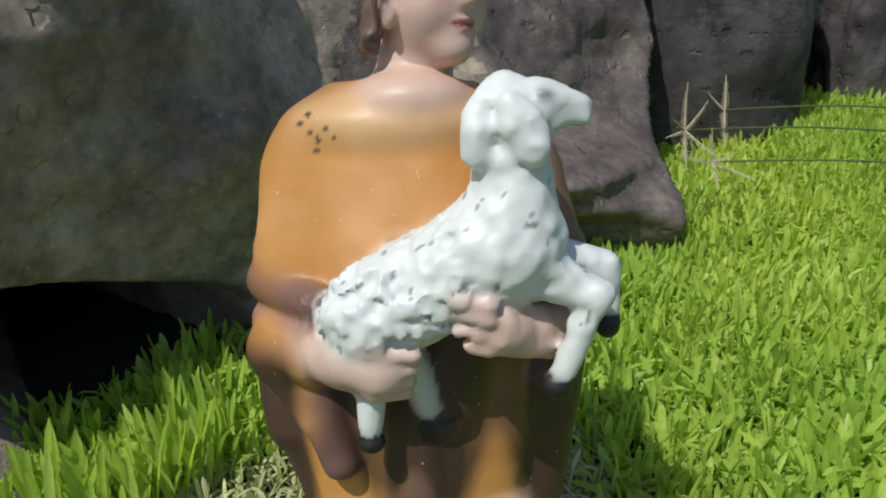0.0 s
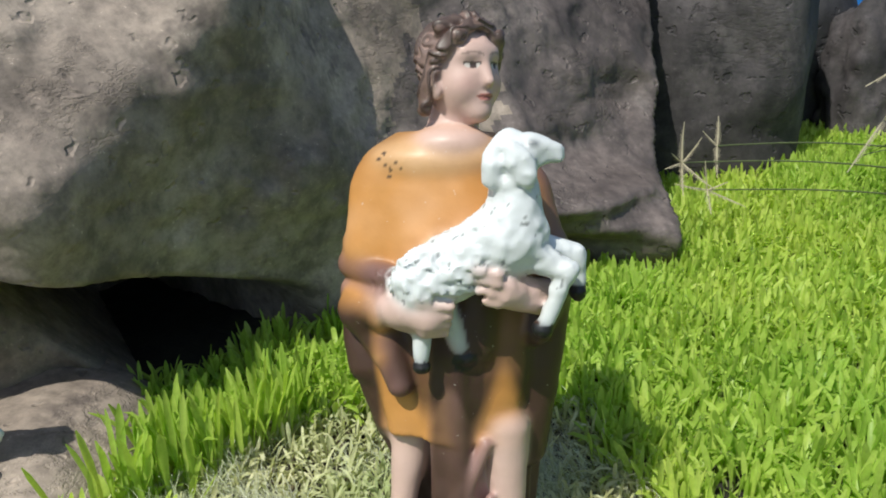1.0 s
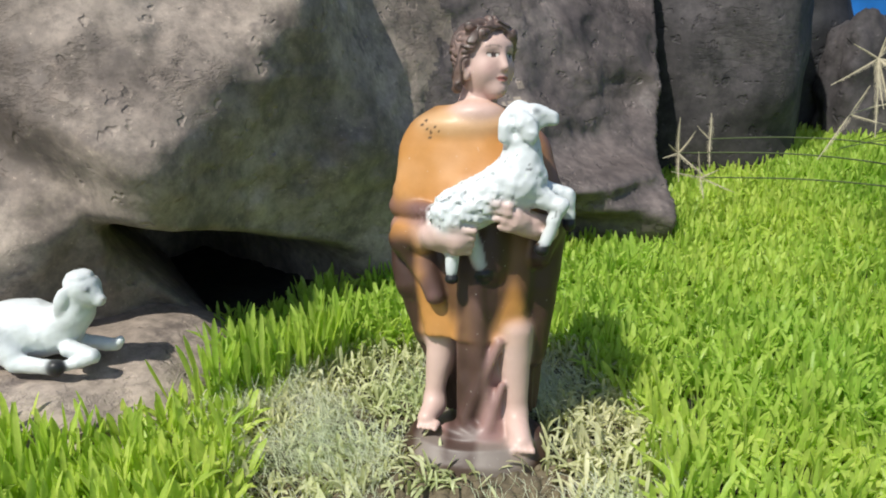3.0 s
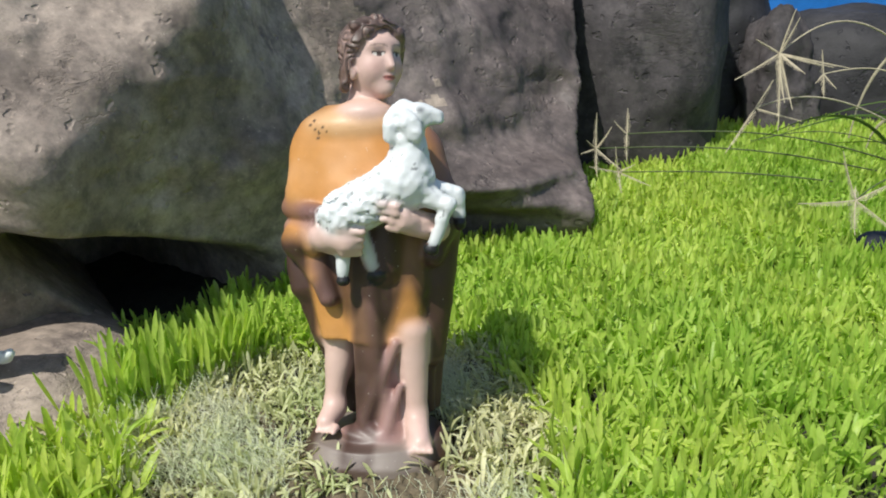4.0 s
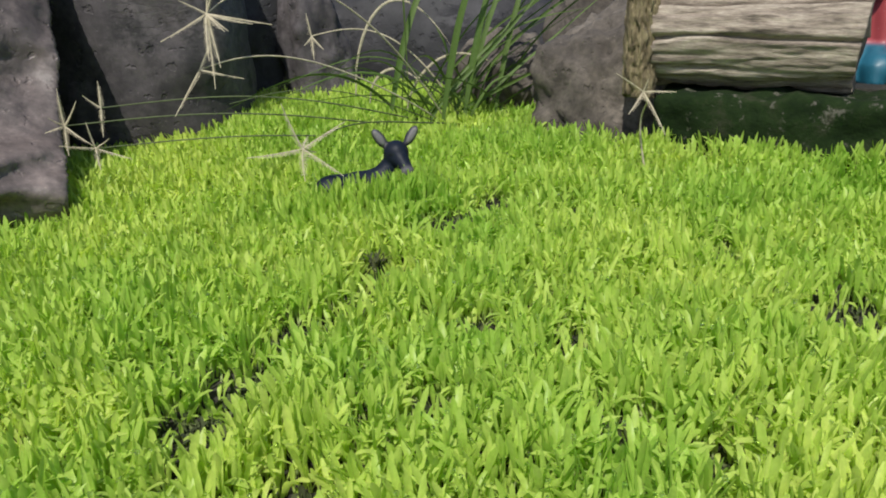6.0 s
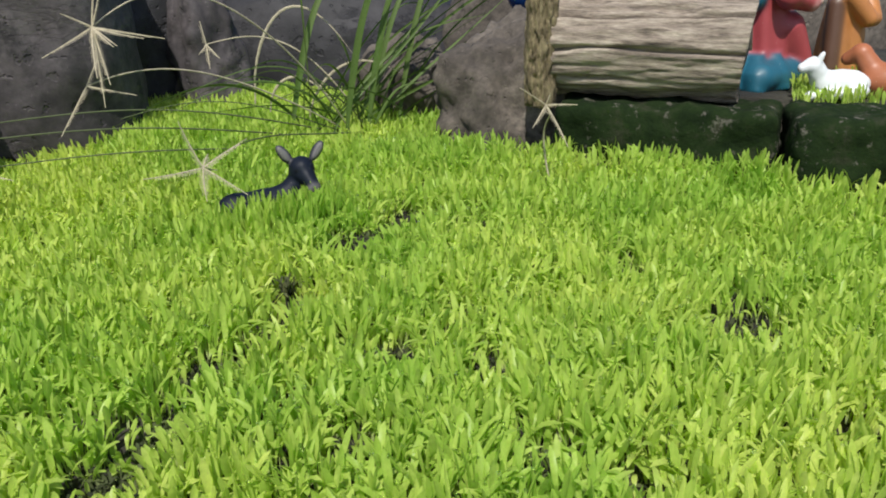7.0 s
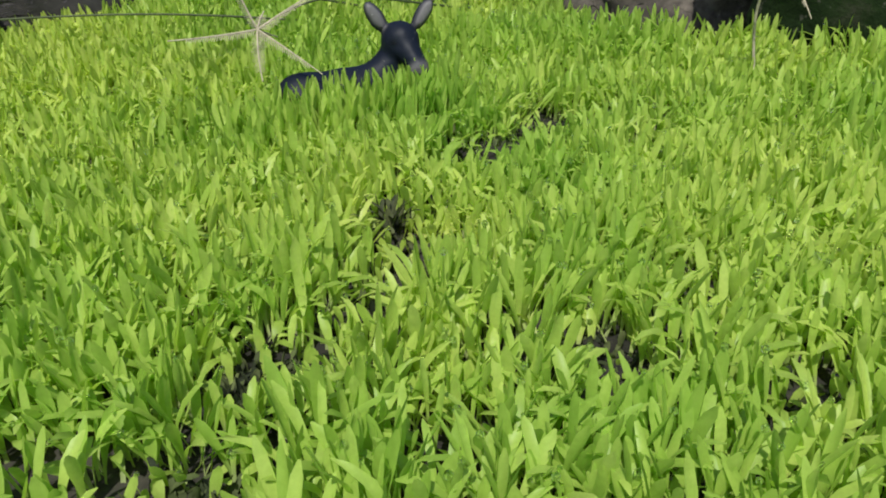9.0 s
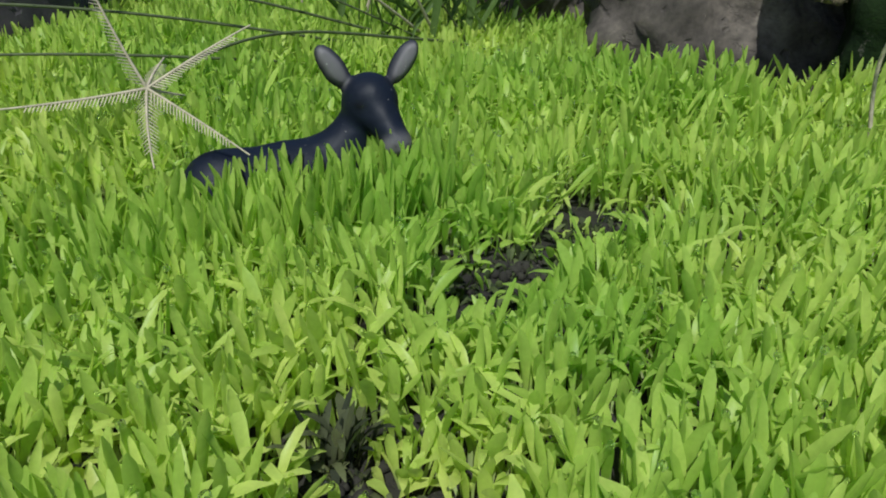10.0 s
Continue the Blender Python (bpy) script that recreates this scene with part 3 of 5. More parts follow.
def shepherd():
    s = [
        # base, feet and legs
        (loft([(-0.02, -0.005, -0.006, 0.050, 0.042), (0.008, -0.004, -0.007, 0.047, 0.040), (0.017, -0.004, -0.007, 0.041, 0.034)], square=2.2), 0.005, (0.22, 0.18, 0.155)),
        (cap((-0.026, -0.002, 0.082), (-0.031, -0.004, 0.038), 0.0104, 0.0064), 0.004, FLESH),
        (cap((-0.031, -0.006, 0.031), (-0.035, -0.018, 0.0265), 0.0074, 0.0058), 0.006, FLESH),
        (cap((0.019, -0.010, 0.082), (0.0205, -0.011, 0.034), 0.0112, 0.0076), 0.004, FLESH),
        (cap((0.021, -0.013, 0.026), (0.0245, -0.030, 0.0185), 0.0080, 0.0062), 0.006, FLESH),
        *[(cap((-0.0375 + 0.0032 * k, -0.019 - 0.0008 * k, 0.0250), (-0.0392 + 0.0034 * k, -0.0240 - 0.0008 * k, 0.0230), 0.0021, 0.0017), 0.0012, FLESH) for k in range(4)],
        *[(cap((0.0195 + 0.0032 * k, -0.032, 0.0180), (0.0205 + 0.0036 * k, -0.0370, 0.0162), 0.0023, 0.0019), 0.0012, FLESH) for k in range(4)],
        # cloak behind and in the middle
        (loft([(0.022, 0.004, 0.016, 0.030, 0.012), (0.07, -0.004, 0.014, 0.041, 0.017), (0.12, -0.006, 0.012, 0.050, 0.02), (0.17, -0.007, 0.010, 0.050, 0.02)], 0.05, 9), 0.006, DEEP),
        (loft([(0.014, 0.003, -0.010, 0.021, 0.015), (0.03, 0.000, -0.010, 0.017, 0.013), (0.06, -0.004, -0.010, 0.0125, 0.012), (0.10, -0.004, -0.015, 0.0115, 0.012), (0.14, -0.004, -0.018, 0.010, 0.010)], 0.10, 5, 1.0), 0.003, MAUVE),
        (cap((0.010, -0.020, 0.078), (-0.010, -0.021, 0.030), 0.0030, 0.0042), 0.003, MAUVE),
        (cap((0.012, -0.019, 0.050), (0.002, -0.024, 0.020), 0.0026, 0.0040), 0.003, MAUVE),
        (cap((-0.010, -0.022, 0.026), (0.010, -0.027, 0.014), 0.0034, 0.0034), 0.003, MAUVE),
        (ell((-0.008, -0.021, 0.018), (0.018, 0.009, 0.0055), (0, 12, -10)), 0.004, MAUVE),
        # tunic
        (loft([(0.079, -0.006, 0.002, 0.036, 0.024), (0.085, -0.006, 0.002, 0.037, 0.024), (0.11, -0.006, 0.003, 0.044, 0.026), (0.15, -0.007, 0.003, 0.047, 0.027), (0.175, -0.008, 0.003, 0.045, 0.0265),
               (0.196, -0.009, 0.003, 0.042, 0.024), (0.209, -0.010, 0.003, 0.034, 0.020), (0.219, -0.009, 0.003, 0.022, 0.015)], 0.055, 8, 0.6), 0.004, ORANGE),
        (ell((-0.010, -0.002, 0.208), (0.031, 0.019, 0.010)), 0.008, PALE_ORANGE),
        (cap((-0.037, 0.002, 0.196), (-0.043, 0.0, 0.166), 0.013, 0.0125), 0.008, ORANGE),
        (cap((0.026, 0.004, 0.194), (0.036, 0.0, 0.160), 0.012, 0.0125), 0.008, BROWN),
        # rolled brown cloak at the elbow, sleeves
        (cap((-0.0515, 0.000, 0.159), (-0.031, -0.025, 0.156), 0.0085, 0.0062), 0.0015, BROWN),
        (cap((-0.0525, 0.000, 0.146), (-0.034, -0.025, 0.149), 0.0070, 0.0050), 0.0015, MAUVE),
        (cap((-0.0510, 0.004, 0.140), (-0.048, -0.002, 0.110), 0.0085, 0.0085), 0.005, BROWN),
        (cap((-0.0485, -0.009, 0.139), (-0.037, -0.021, 0.141), 0.0105, 0.0090), 0.004, ORANGE),
        (cap((-0.046, -0.012, 0.138), (-0.037, -0.018, 0.121), 0.0100, 0.0058), 0.004, ORANGE),
        (cap((-0.047, 0.004, 0.120), (-0.036, 0.004, 0.078), 0.0105, 0.0080), 0.006, BROWN),
        (cap((-0.036, -0.016, 0.128), (-0.029, -0.021, 0.107), 0.0085, 0.0062), 0.003, BROWN),
        # dark right side and front under the lamb: cloth paint deepened with shadow
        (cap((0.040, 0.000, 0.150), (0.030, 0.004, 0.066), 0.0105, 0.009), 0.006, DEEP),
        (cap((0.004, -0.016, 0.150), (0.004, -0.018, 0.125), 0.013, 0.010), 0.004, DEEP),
        (cap((0.039, -0.008, 0.150), (0.0335, -0.014, 0.131), 0.0090, 0.0065), 0.004, ORANGE),
        # neck, head and locks
        (cap((-0.008, 0.001, 0.206), (-0.005, 0.001, 0.226), 0.0125, 0.0110), 0.004, FLESH),
        (ell((-0.006, -0.0090, 0.2150), (0.0155, 0.0120, 0.0075)), 0.004, FLESH),
        # lamb in the arms
        (cap((-0.0165, -0.034, 0.1575), (0.018, -0.034, 0.1760), 0.0138, 0.0150), 0.004, WOOL),
        (cap((0.0215, -0.034, 0.1790), (0.0215, -0.035, 0.2040), 0.0138, 0.0092), 0.006, WOOL),
        (cap((0.0200, -0.035, 0.2130), (0.0285, -0.036, 0.2130), 0.0088, 0.0068), 0.005, WOOL),
        (cap((0.0285, -0.036, 0.2130), (0.0385, -0.037, 0.2115), 0.0060, 0.0038), 0.003, WOOL),
        (ell((0.0235, -0.0445, 0.2075), (0.0058, 0.0034, 0.0098), (0, -28, 0)), 0.0015, WOOL),
        (ell((0.0130, -0.0410, 0.2070), (0.0048, 0.0040, 0.0100), (0, 5, 0)), 0.0015, WOOL),
        (cap((0.0280, -0.036, 0.1700), (0.0430, -0.039, 0.1640), 0.0064, 0.0048), 0.004, WOOL),
        (cap((0.0435, -0.039, 0.1640), (0.0355, -0.039, 0.1430), 0.0045, 0.0034), 0.002, WOOL),
        (ell((0.0335, -0.039, 0.1390), (0.0046, 0.0042, 0.0040), (0, 25, 0)), 0.0012, BLACK),
        (cap((0.0320, -0.026, 0.1720), (0.0470, -0.025, 0.1680), 0.0066, 0.0054), 0.004, WOOL),
        (cap((0.0475, -0.025, 0.1670), (0.0490, -0.025, 0.1570), 0.0048, 0.0040), 0.002, WOOL),
        (ell((0.0495, -0.025, 0.1520), (0.0036, 0.0040, 0.0046)), 0.0012, BLACK),
        (cap((-0.0165, -0.034, 0.1480), (-0.0180, -0.034, 0.1250), 0.0052, 0.0036), 0.002, WOOL),
        (ell((-0.0180, -0.034, 0.1200), (0.0042, 0.0042, 0.0034)), 0.0012, BLACK),
        (cap((-0.0080, -0.030, 0.1460), (-0.0015, -0.026, 0.1270), 0.0046, 0.0036), 0.002, WOOL),
        (ell((0.0005, -0.025, 0.1215), (0.0050, 0.0048, 0.0040)), 0.0012, BLACK),
        # dark painted marks at the lamb's head
        (ell((0.0285, -0.0425, 0.2160), (0.0017, 0.0014, 0.0013)), 0.0005, (0.05, 0.06, 0.07)),
    ]
    # two closed palms under the lamb
    s.append((ell((-0.0235, -0.031, 0.1440), (0.0130, 0.0085, 0.0086), (0, 12, 0)), 0.004, FLESH))
    s.append((cap((-0.036, -0.022, 0.143), (-0.026, -0.030, 0.144), 0.0070, 0.0075), 0.004, FLESH))
    for k in range(4):
        s.append((cap((-0.0160, -0.0445 + 0.0015 * k, 0.1510 - 0.0045 * k), (-0.0045 - 0.001 * k, -0.0440 + 0.002 * k, 0.1495 - 0.0042 * k), 0.0027, 0.0023), 0.001, FLESH))
    s.append((cap((-0.022, -0.036, 0.146), (-0.014, -0.040, 0.144), 0.0085, 0.0070), 0.003, FLESH))
    s.append((cap((0.0360, -0.022, 0.1480), (0.0180, -0.040, 0.1560), 0.0078, 0.0078), 0.004, FLESH))
    for k in range(4):
        s.append((cap((0.0150, -0.0470 + 0.001 * k, 0.1640 - 0.0042 * k), (0.0065 + 0.0012 * k, -0.0470 + 0.001 * k, 0.1660 - 0.0046 * k), 0.0026, 0.0022), 0.001, FLESH))

    def relief(p):
        wool = step01(0.016, 0.006, p[:, 0]) * step01(-0.022, -0.027, p[:, 1]) * step01(0.150, 0.155, p[:, 2]) * step01(0.190, 0.185, p[:, 2])
        fleece = step01(-0.026, -0.029, p[:, 1]) * step01(0.148, 0.152, p[:, 2])
        return wool * (0.0034 * np.abs(fbm(p, 0.0050, 2, 71)) - 0.0012) + 0.0008 * fleece * fbm(p, 0.004, 2, 75) + 0.0003 * fbm(p, 0.012, 2, 73)

    v, f, c = skin(s, (-0.075, -0.058, -0.026), (0.060, 0.045, 0.278), 0.00125, relief)
    # airbrushed cloth and painted shadow: browner low on the tunic, paler at the shoulder
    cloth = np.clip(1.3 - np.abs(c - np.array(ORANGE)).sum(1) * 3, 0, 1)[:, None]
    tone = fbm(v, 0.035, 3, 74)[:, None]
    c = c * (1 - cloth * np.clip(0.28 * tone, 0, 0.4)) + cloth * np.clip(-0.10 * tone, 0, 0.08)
    # brown airbrush, plus shadow coloured in on the right and below the lamb
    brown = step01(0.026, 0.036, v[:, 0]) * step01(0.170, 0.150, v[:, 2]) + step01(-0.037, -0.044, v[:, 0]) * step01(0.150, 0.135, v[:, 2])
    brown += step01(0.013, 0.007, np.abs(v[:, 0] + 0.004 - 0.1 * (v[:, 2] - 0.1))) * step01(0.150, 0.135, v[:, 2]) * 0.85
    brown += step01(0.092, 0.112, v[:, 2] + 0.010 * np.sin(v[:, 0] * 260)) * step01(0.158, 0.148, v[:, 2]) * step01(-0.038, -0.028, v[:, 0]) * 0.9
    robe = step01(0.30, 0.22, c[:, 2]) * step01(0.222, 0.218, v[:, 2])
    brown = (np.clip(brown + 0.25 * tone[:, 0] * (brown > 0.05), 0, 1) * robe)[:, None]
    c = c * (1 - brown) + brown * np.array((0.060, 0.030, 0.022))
    for hx, hy, hz in ((0.0335, -0.039, 0.1385), (0.0495, -0.025, 0.1515), (-0.0180, -0.034, 0.1195), (0.0005, -0.025, 0.1210)):
        hoof = np.linalg.norm(v - (hx, hy, hz), axis=1) < 0.0062
        c[hoof & (v[:, 2] < hz + 0.0035)] = BLACK
    dirt = (fbm(v, 0.0024, 2, 76) > 0.85) & (v[:, 1] < -0.03) & (v[:, 2] > 0.15) & (v[:, 2] < 0.195) & (c[:, 2] > 0.6)
    c[dirt] *= 0.35
    # small dark pock marks on one shoulder
    for dx, dz in ((0, 0), (0.003, -0.0025), (0.006, 0.001), (-0.004, 0.003), (0.0025, -0.006), (-0.001, 0.006), (0.009, -0.002)):
        spot = np.array((-0.0345 + 0.8 * dx, 0, 0.206 + 0.8 * dz))
        hit = (np.hypot(v[:, 0] - spot[0], v[:, 2] - spot[2]) < 0.0009) & (v[:, 1] < 0)
        c[hit] = (0.09, 0.055, 0.03)
    hv, hf, hc = shepherd_head()
    v, f, c = np.concatenate([v, hv]), np.concatenate([f, hf + len(v)]), np.concatenate([c, hc])
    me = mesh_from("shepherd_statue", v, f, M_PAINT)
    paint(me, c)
    ob = tagged(new("shepherd_statue", me), "painted plaster shepherd figurine in orange tunic holding white lamb", "figurine")
    ob.matrix_world = pose(0, 0.172, 0, -9, 0, 0)
    return ob


shepherd()


def lying_lamb():
    s = [
        (ell((-0.045, 0.006, 0.030), (0.048, 0.030, 0.030)), 0.01, WOOL),
        (ell((-0.078, 0.004, 0.026), (0.026, 0.028, 0.026)), 0.01, WOOL),
        (cap((-0.006, 0.0, 0.030), (0.014, -0.002, 0.052), 0.0215, 0.0155), 0.012, WOOL),
        (cap((0.014, -0.002, 0.052), (0.024, -0.004, 0.072), 0.0150, 0.0125), 0.008, WOOL),
        (ell((0.024, -0.004, 0.079), (0.0165, 0.0145, 0.0135)), 0.006, WOOL),
        (cap((0.028, -0.006, 0.074), (0.042, -0.010, 0.066), 0.0115, 0.0068), 0.006, WOOL),
        (ell((0.024, -0.003, 0.0885), (0.0120, 0.0125, 0.0050)), 0.002, WOOL),
        (ell((0.009, -0.0165, 0.0665), (0.0068, 0.0040, 0.0160), (0, 22, 0)), 0.002, WOOL),
        (ell((0.030, 0.0120, 0.0720), (0.0050, 0.0035, 0.0120), (0, -10, 0)), 0.002, WOOL),
        (cap((-0.055, -0.022, 0.030), (-0.036, -0.030, 0.012), 0.0150, 0.0090), 0.006, WOOL),
        (cap((-0.036, -0.030, 0.011), (-0.004, -0.033, 0.0085), 0.0085, 0.0070), 0.003, WOOL),
        (ell((0.002, -0.034, 0.0085), (0.0098, 0.0085, 0.0085)), 0.001, BLACK),
        (cap((0.010, -0.018, 0.019), (0.030, -0.022, 0.0155), 0.0085, 0.0070), 0.004, WOOL),
        (cap((0.032, -0.023, 0.0140), (0.010, -0.028, 0.0075), 0.0068, 0.0060), 0.002, WOOL),
        (cap((0.012, 0.008, 0.014), (0.040, 0.010, 0.0100), 0.0085, 0.0060), 0.004, WOOL),
        (cap((0.038, 0.010, 0.010), (0.046, 0.007, 0.015), 0.0055, 0.0045), 0.002, WOOL),
        (ell((0.0335, -0.0155, 0.0790), (0.0030, 0.0022, 0.0018)), 0.0008, (0.04, 0.05, 0.06)),
        (ell((0.0462, -0.0115, 0.0665), (0.0022, 0.0030, 0.0016)), 0.0008, (0.55, 0.36, 0.30)),
    ]
    v, f, c = skin(s, (-0.112, -0.05, -0.006), (0.056, 0.046, 0.1), 0.0016, lambda p: 0.0009 * fbm(p, 0.011, 3, 81))
    me = mesh_from("lamb_figurine", v, f, M_PAINT)
    paint(me, c)
    ob = tagged(new("lamb_figurine", me), "white plaster lamb figurine with black hoof lying on the rock", "figurine")
    ob.matrix_world = pose(-0.290, 0.194, 0.0425, 0, 0, 6) @ Matrix.Scale(0.72, 4)


lying_lamb()


def donkey():
    navy, grey = (0.006, 0.0095, 0.019), (0.20, 0.19, 0.19)
    s = [
        (ell((0.002, 0.000, 0.016), (0.046, 0.022, 0.022)), 0.01, navy),
        (ell((0.000, 0.002, -0.004), (0.050, 0.021, 0.026)), 0.006, navy),
        (ell((-0.040, 0.001, 0.013), (0.025, 0.021, 0.024)), 0.012, navy),
        (ell((-0.034, -0.012, 0.006), (0.020, 0.014, 0.021), (0, -25, 0)), 0.004, navy),
        (cap((0.030, 0.000, 0.020), (0.046, -0.002, 0.048), 0.0190, 0.0125), 0.013, navy),
        (ell((0.050, -0.004, 0.060), (0.0165, 0.0160, 0.0155)), 0.006, navy),
        (cap((0.0505, -0.010, 0.058), (0.0565, -0.030, 0.042), 0.0125, 0.0086), 0.007, navy),
        (ell((0.0570, -0.0335, 0.0395), (0.0086, 0.0066, 0.0070)), 0.003, grey),
        (ell((0.0300, 0.0010, 0.0790), (0.0072, 0.0034, 0.0155), (0, -34, 0)), 0.003, navy),
        (ell((0.0730, 0.0010, 0.0785), (0.0072, 0.0034, 0.0155), (0, 34, 0)), 0.003, navy),
        (ell((0.0292, -0.0022, 0.0798), (0.0044, 0.0018, 0.0125), (0, -34, 0)), 0.0010, grey),
        (ell((0.0738, -0.0022, 0.0793), (0.0044, 0.0018, 0.0125), (0, 34, 0)), 0.0010, grey),
        (cap((0.020, -0.018, 0.008), (0.050, -0.026, 0.004), 0.0080, 0.0065), 0.004, navy),
        (ell((0.0405, -0.0165, 0.0600), (0.0024, 0.0030, 0.0018)), 0.0006, (0.002, 0.002, 0.003)),
        (ell((0.0610, -0.0165, 0.0600), (0.0024, 0.0030, 0.0018)), 0.0006, (0.002, 0.002, 0.003)),
        (ell((0.0535, -0.0398, 0.0405), (0.0012, 0.0012, 0.0010)), 0.0005, (0.02, 0.02, 0.02)),
        (ell((0.0605, -0.0398, 0.0405), (0.0012, 0.0012, 0.0010)), 0.0005, (0.02, 0.02, 0.02)),
    ]
    v, f, c = skin(s, (-0.072, -0.048, -0.034), (0.098, 0.036, 0.114), 0.0014, lambda p: 0.0004 * fbm(p, 0.01, 3, 91))
    me = mesh_from("donkey_figurine", v, f, M_DARKPAINT)
    paint(me, c)
    ob = tagged(new("donkey_figurine", me), "dark blue-grey donkey figurine lying among the grass blades", "figurine")
    ob.matrix_world = pose(0.487, 0.464, 0.0215, 0, 0, -4) @ Matrix.Scale(0.8, 4)


donkey()


def kneeling_figure():
    red, teal, skin_c, deep = (0.34, 0.055, 0.06), (0.012, 0.10, 0.15), (0.6, 0.42, 0.36), (0.02, 0.05, 0.055)
    s = [
        (loft([(0, -0.006, 0, 0.046, 0.038), (0.018, -0.006, 0, 0.040, 0.033), (0.034, 0.0, 0.002, 0.026, 0.024)], 0.16, 7), 0.006, teal),
        (cap((-0.030, -0.020, 0.012), (0.026, -0.028, 0.014), 0.016, 0.015), 0.006, teal),
        (loft([(0.03, 0.012, 0, 0.030, 0.026), (0.08, 0.012, 0.002, 0.030, 0.024), (0.12, 0.012, 0.002, 0.028, 0.022), (0.14, 0.012, 0.002, 0.014, 0.014)], 0.06, 7), 0.006, red),
        (cap((0.000, -0.012, 0.120), (-0.008, -0.030, 0.092), 0.013, 0.012), 0.005, red),
        (cap((-0.008, -0.030, 0.092), (0.022, -0.040, 0.084), 0.0115, 0.009), 0.005, red),
        (cap((0.020, -0.042, 0.083), (0.033, -0.044, 0.086), 0.0065, 0.005), 0.003, skin_c),
        (cap((0.030, 0.004, 0.125), (0.044, -0.012, 0.050), 0.014, 0.012), 0.006, deep),
        (cap((0.020, -0.022, 0.060), (0.036, -0.034, 0.022), 0.016, 0.012), 0.006, red),
        (ell((0.012, -0.002, 0.162), (0.017, 0.018, 0.021)), 0.005, skin_c),
        (ell((0.010, 0.006, 0.167), (0.020, 0.020, 0.022)), 0.003, teal),
        (cap((-0.014, 0.004, 0.150), (-0.022, 0.000, 0.090), 0.010, 0.012), 0.006, teal),
    ]
    v, f, c = skin(s, (-0.06, -0.062, -0.006), (0.07, 0.05, 0.195), 0.002)
    me = mesh_from("kneeling_statue", v, f, M_PAINT)
    paint(me, c)
    tagged(new("kneeling_statue", me), "painted kneeling figurine in red and teal robes", "figurine").matrix_world = pose(1.150, 0.405, 0.100, 0, 0, 15) @ Matrix.Scale(1.25, 4)

    ochre, dark = (0.42, 0.17, 0.05), (0.10, 0.05, 0.03)
    s = [
        (loft([(0, 0, 0, 0.036, 0.03), (0.06, 0, 0, 0.032, 0.026), (0.12, 0, 0, 0.026, 0.02), (0.15, 0, 0, 0.012, 0.012)], 0.09, 7), 0.006, ochre),
        (cap((-0.022, -0.014, 0.112), (-0.006, -0.034, 0.082), 0.013, 0.011), 0.005, ochre),
        (cap((0.022, -0.014, 0.112), (0.006, -0.034, 0.082), 0.013, 0.011), 0.005, ochre),
        (cap((-0.030, 0.0, 0.10), (-0.036, -0.006, 0.02), 0.011, 0.010), 0.006, dark),
        (ell((0, -0.002, 0.172), (0.016, 0.017, 0.020)), 0.005, (0.55, 0.36, 0.28)),
        (ell((0, 0.005, 0.178), (0.018, 0.018, 0.018)), 0.003, HAIR),
    ]
    v, f, c = skin(s, (-0.06, -0.055, -0.006), (0.055, 0.045, 0.205), 0.002)
    me = mesh_from("standing_statue", v, f, M_PAINT)
    paint(me, c)
    tagged(new("standing_statue", me), "painted figurine in an ochre robe on the raised bed", "figurine").matrix_world = pose(1.275, 0.370, 0.100, 0, 0, 10)

    s = [
        (ell((0, 0, 0.018), (0.032, 0.018, 0.018)), 0.006, WOOL),
        (cap((-0.024, 0, 0.024), (-0.034, -0.004, 0.040), 0.012, 0.010), 0.006, WOOL),
        (cap((-0.036, -0.004, 0.042), (-0.048, -0.008, 0.038), 0.009, 0.006), 0.004, WOOL),
        (ell((-0.030, -0.010, 0.050), (0.004, 0.003, 0.010), (0, 20, 0)), 0.002, WOOL),
        (cap((-0.010, -0.016, 0.010), (-0.040, -0.022, 0.007), 0.007, 0.006), 0.003, WOOL),
        (cap((0.020, -0.014, 0.012), (0.0, -0.024, 0.007), 0.008, 0.006), 0.003, WOOL),
    ]
    v, f, c = skin(s, (-0.062, -0.036, -0.006), (0.042, 0.028, 0.068), 0.0018, lambda p: 0.0008 * fbm(p, 0.009, 2, 95))
    me = mesh_from("lamb_figurine", v, f, M_PAINT)
    paint(me, c)
    tagged(new("lamb_figurine", me), "small white lamb figurine lying beside the kneeling figurine", "figurine").matrix_world = pose(1.140, 0.272, 0.100, 0, 0, -40)
    terra = (0.36, 0.12, 0.05)
    s = [
        (ell((0, 0, 0.02), (0.034, 0.022, 0.022)), 0.006, terra),
        (cap((0.02, -0.004, 0.03), (0.034, -0.008, 0.05), 0.014, 0.011), 0.006, terra),
        (cap((0.036, -0.010, 0.052), (0.048, -0.016, 0.044), 0.011, 0.008), 0.004, terra),
        (ell((-0.012, -0.018, 0.012), (0.016, 0.008, 0.010)), 0.003, terra),
    ]
    v, f, c = skin(s, (-0.045, -0.036, -0.006), (0.064, 0.03, 0.072), 0.0018)
    me = mesh_from("ox_figurine", v, f, M_PAINT)
    paint(me, c)
    tagged(new("ox_figurine", me), "reddish-brown animal figurine lying on the raised bed", "figurine").matrix_world = pose(1.190, 0.242, 0.100, 0, 0, 130)


kneeling_figure()


# ---- blue ornament and blue sheet at the back ----
def gloss(name, colour, rough):
    m, nt, b = material(name)
    c = ramp(nt, tex(nt, 0.03, 3, 0.5), ((0.3, tuple(v * 0.8 for v in colour)), (0.7, colour)))
    nt.links.new(c, b.inputs["Base Color"])
    b.inputs["Roughness"].default_value = rough
    return m


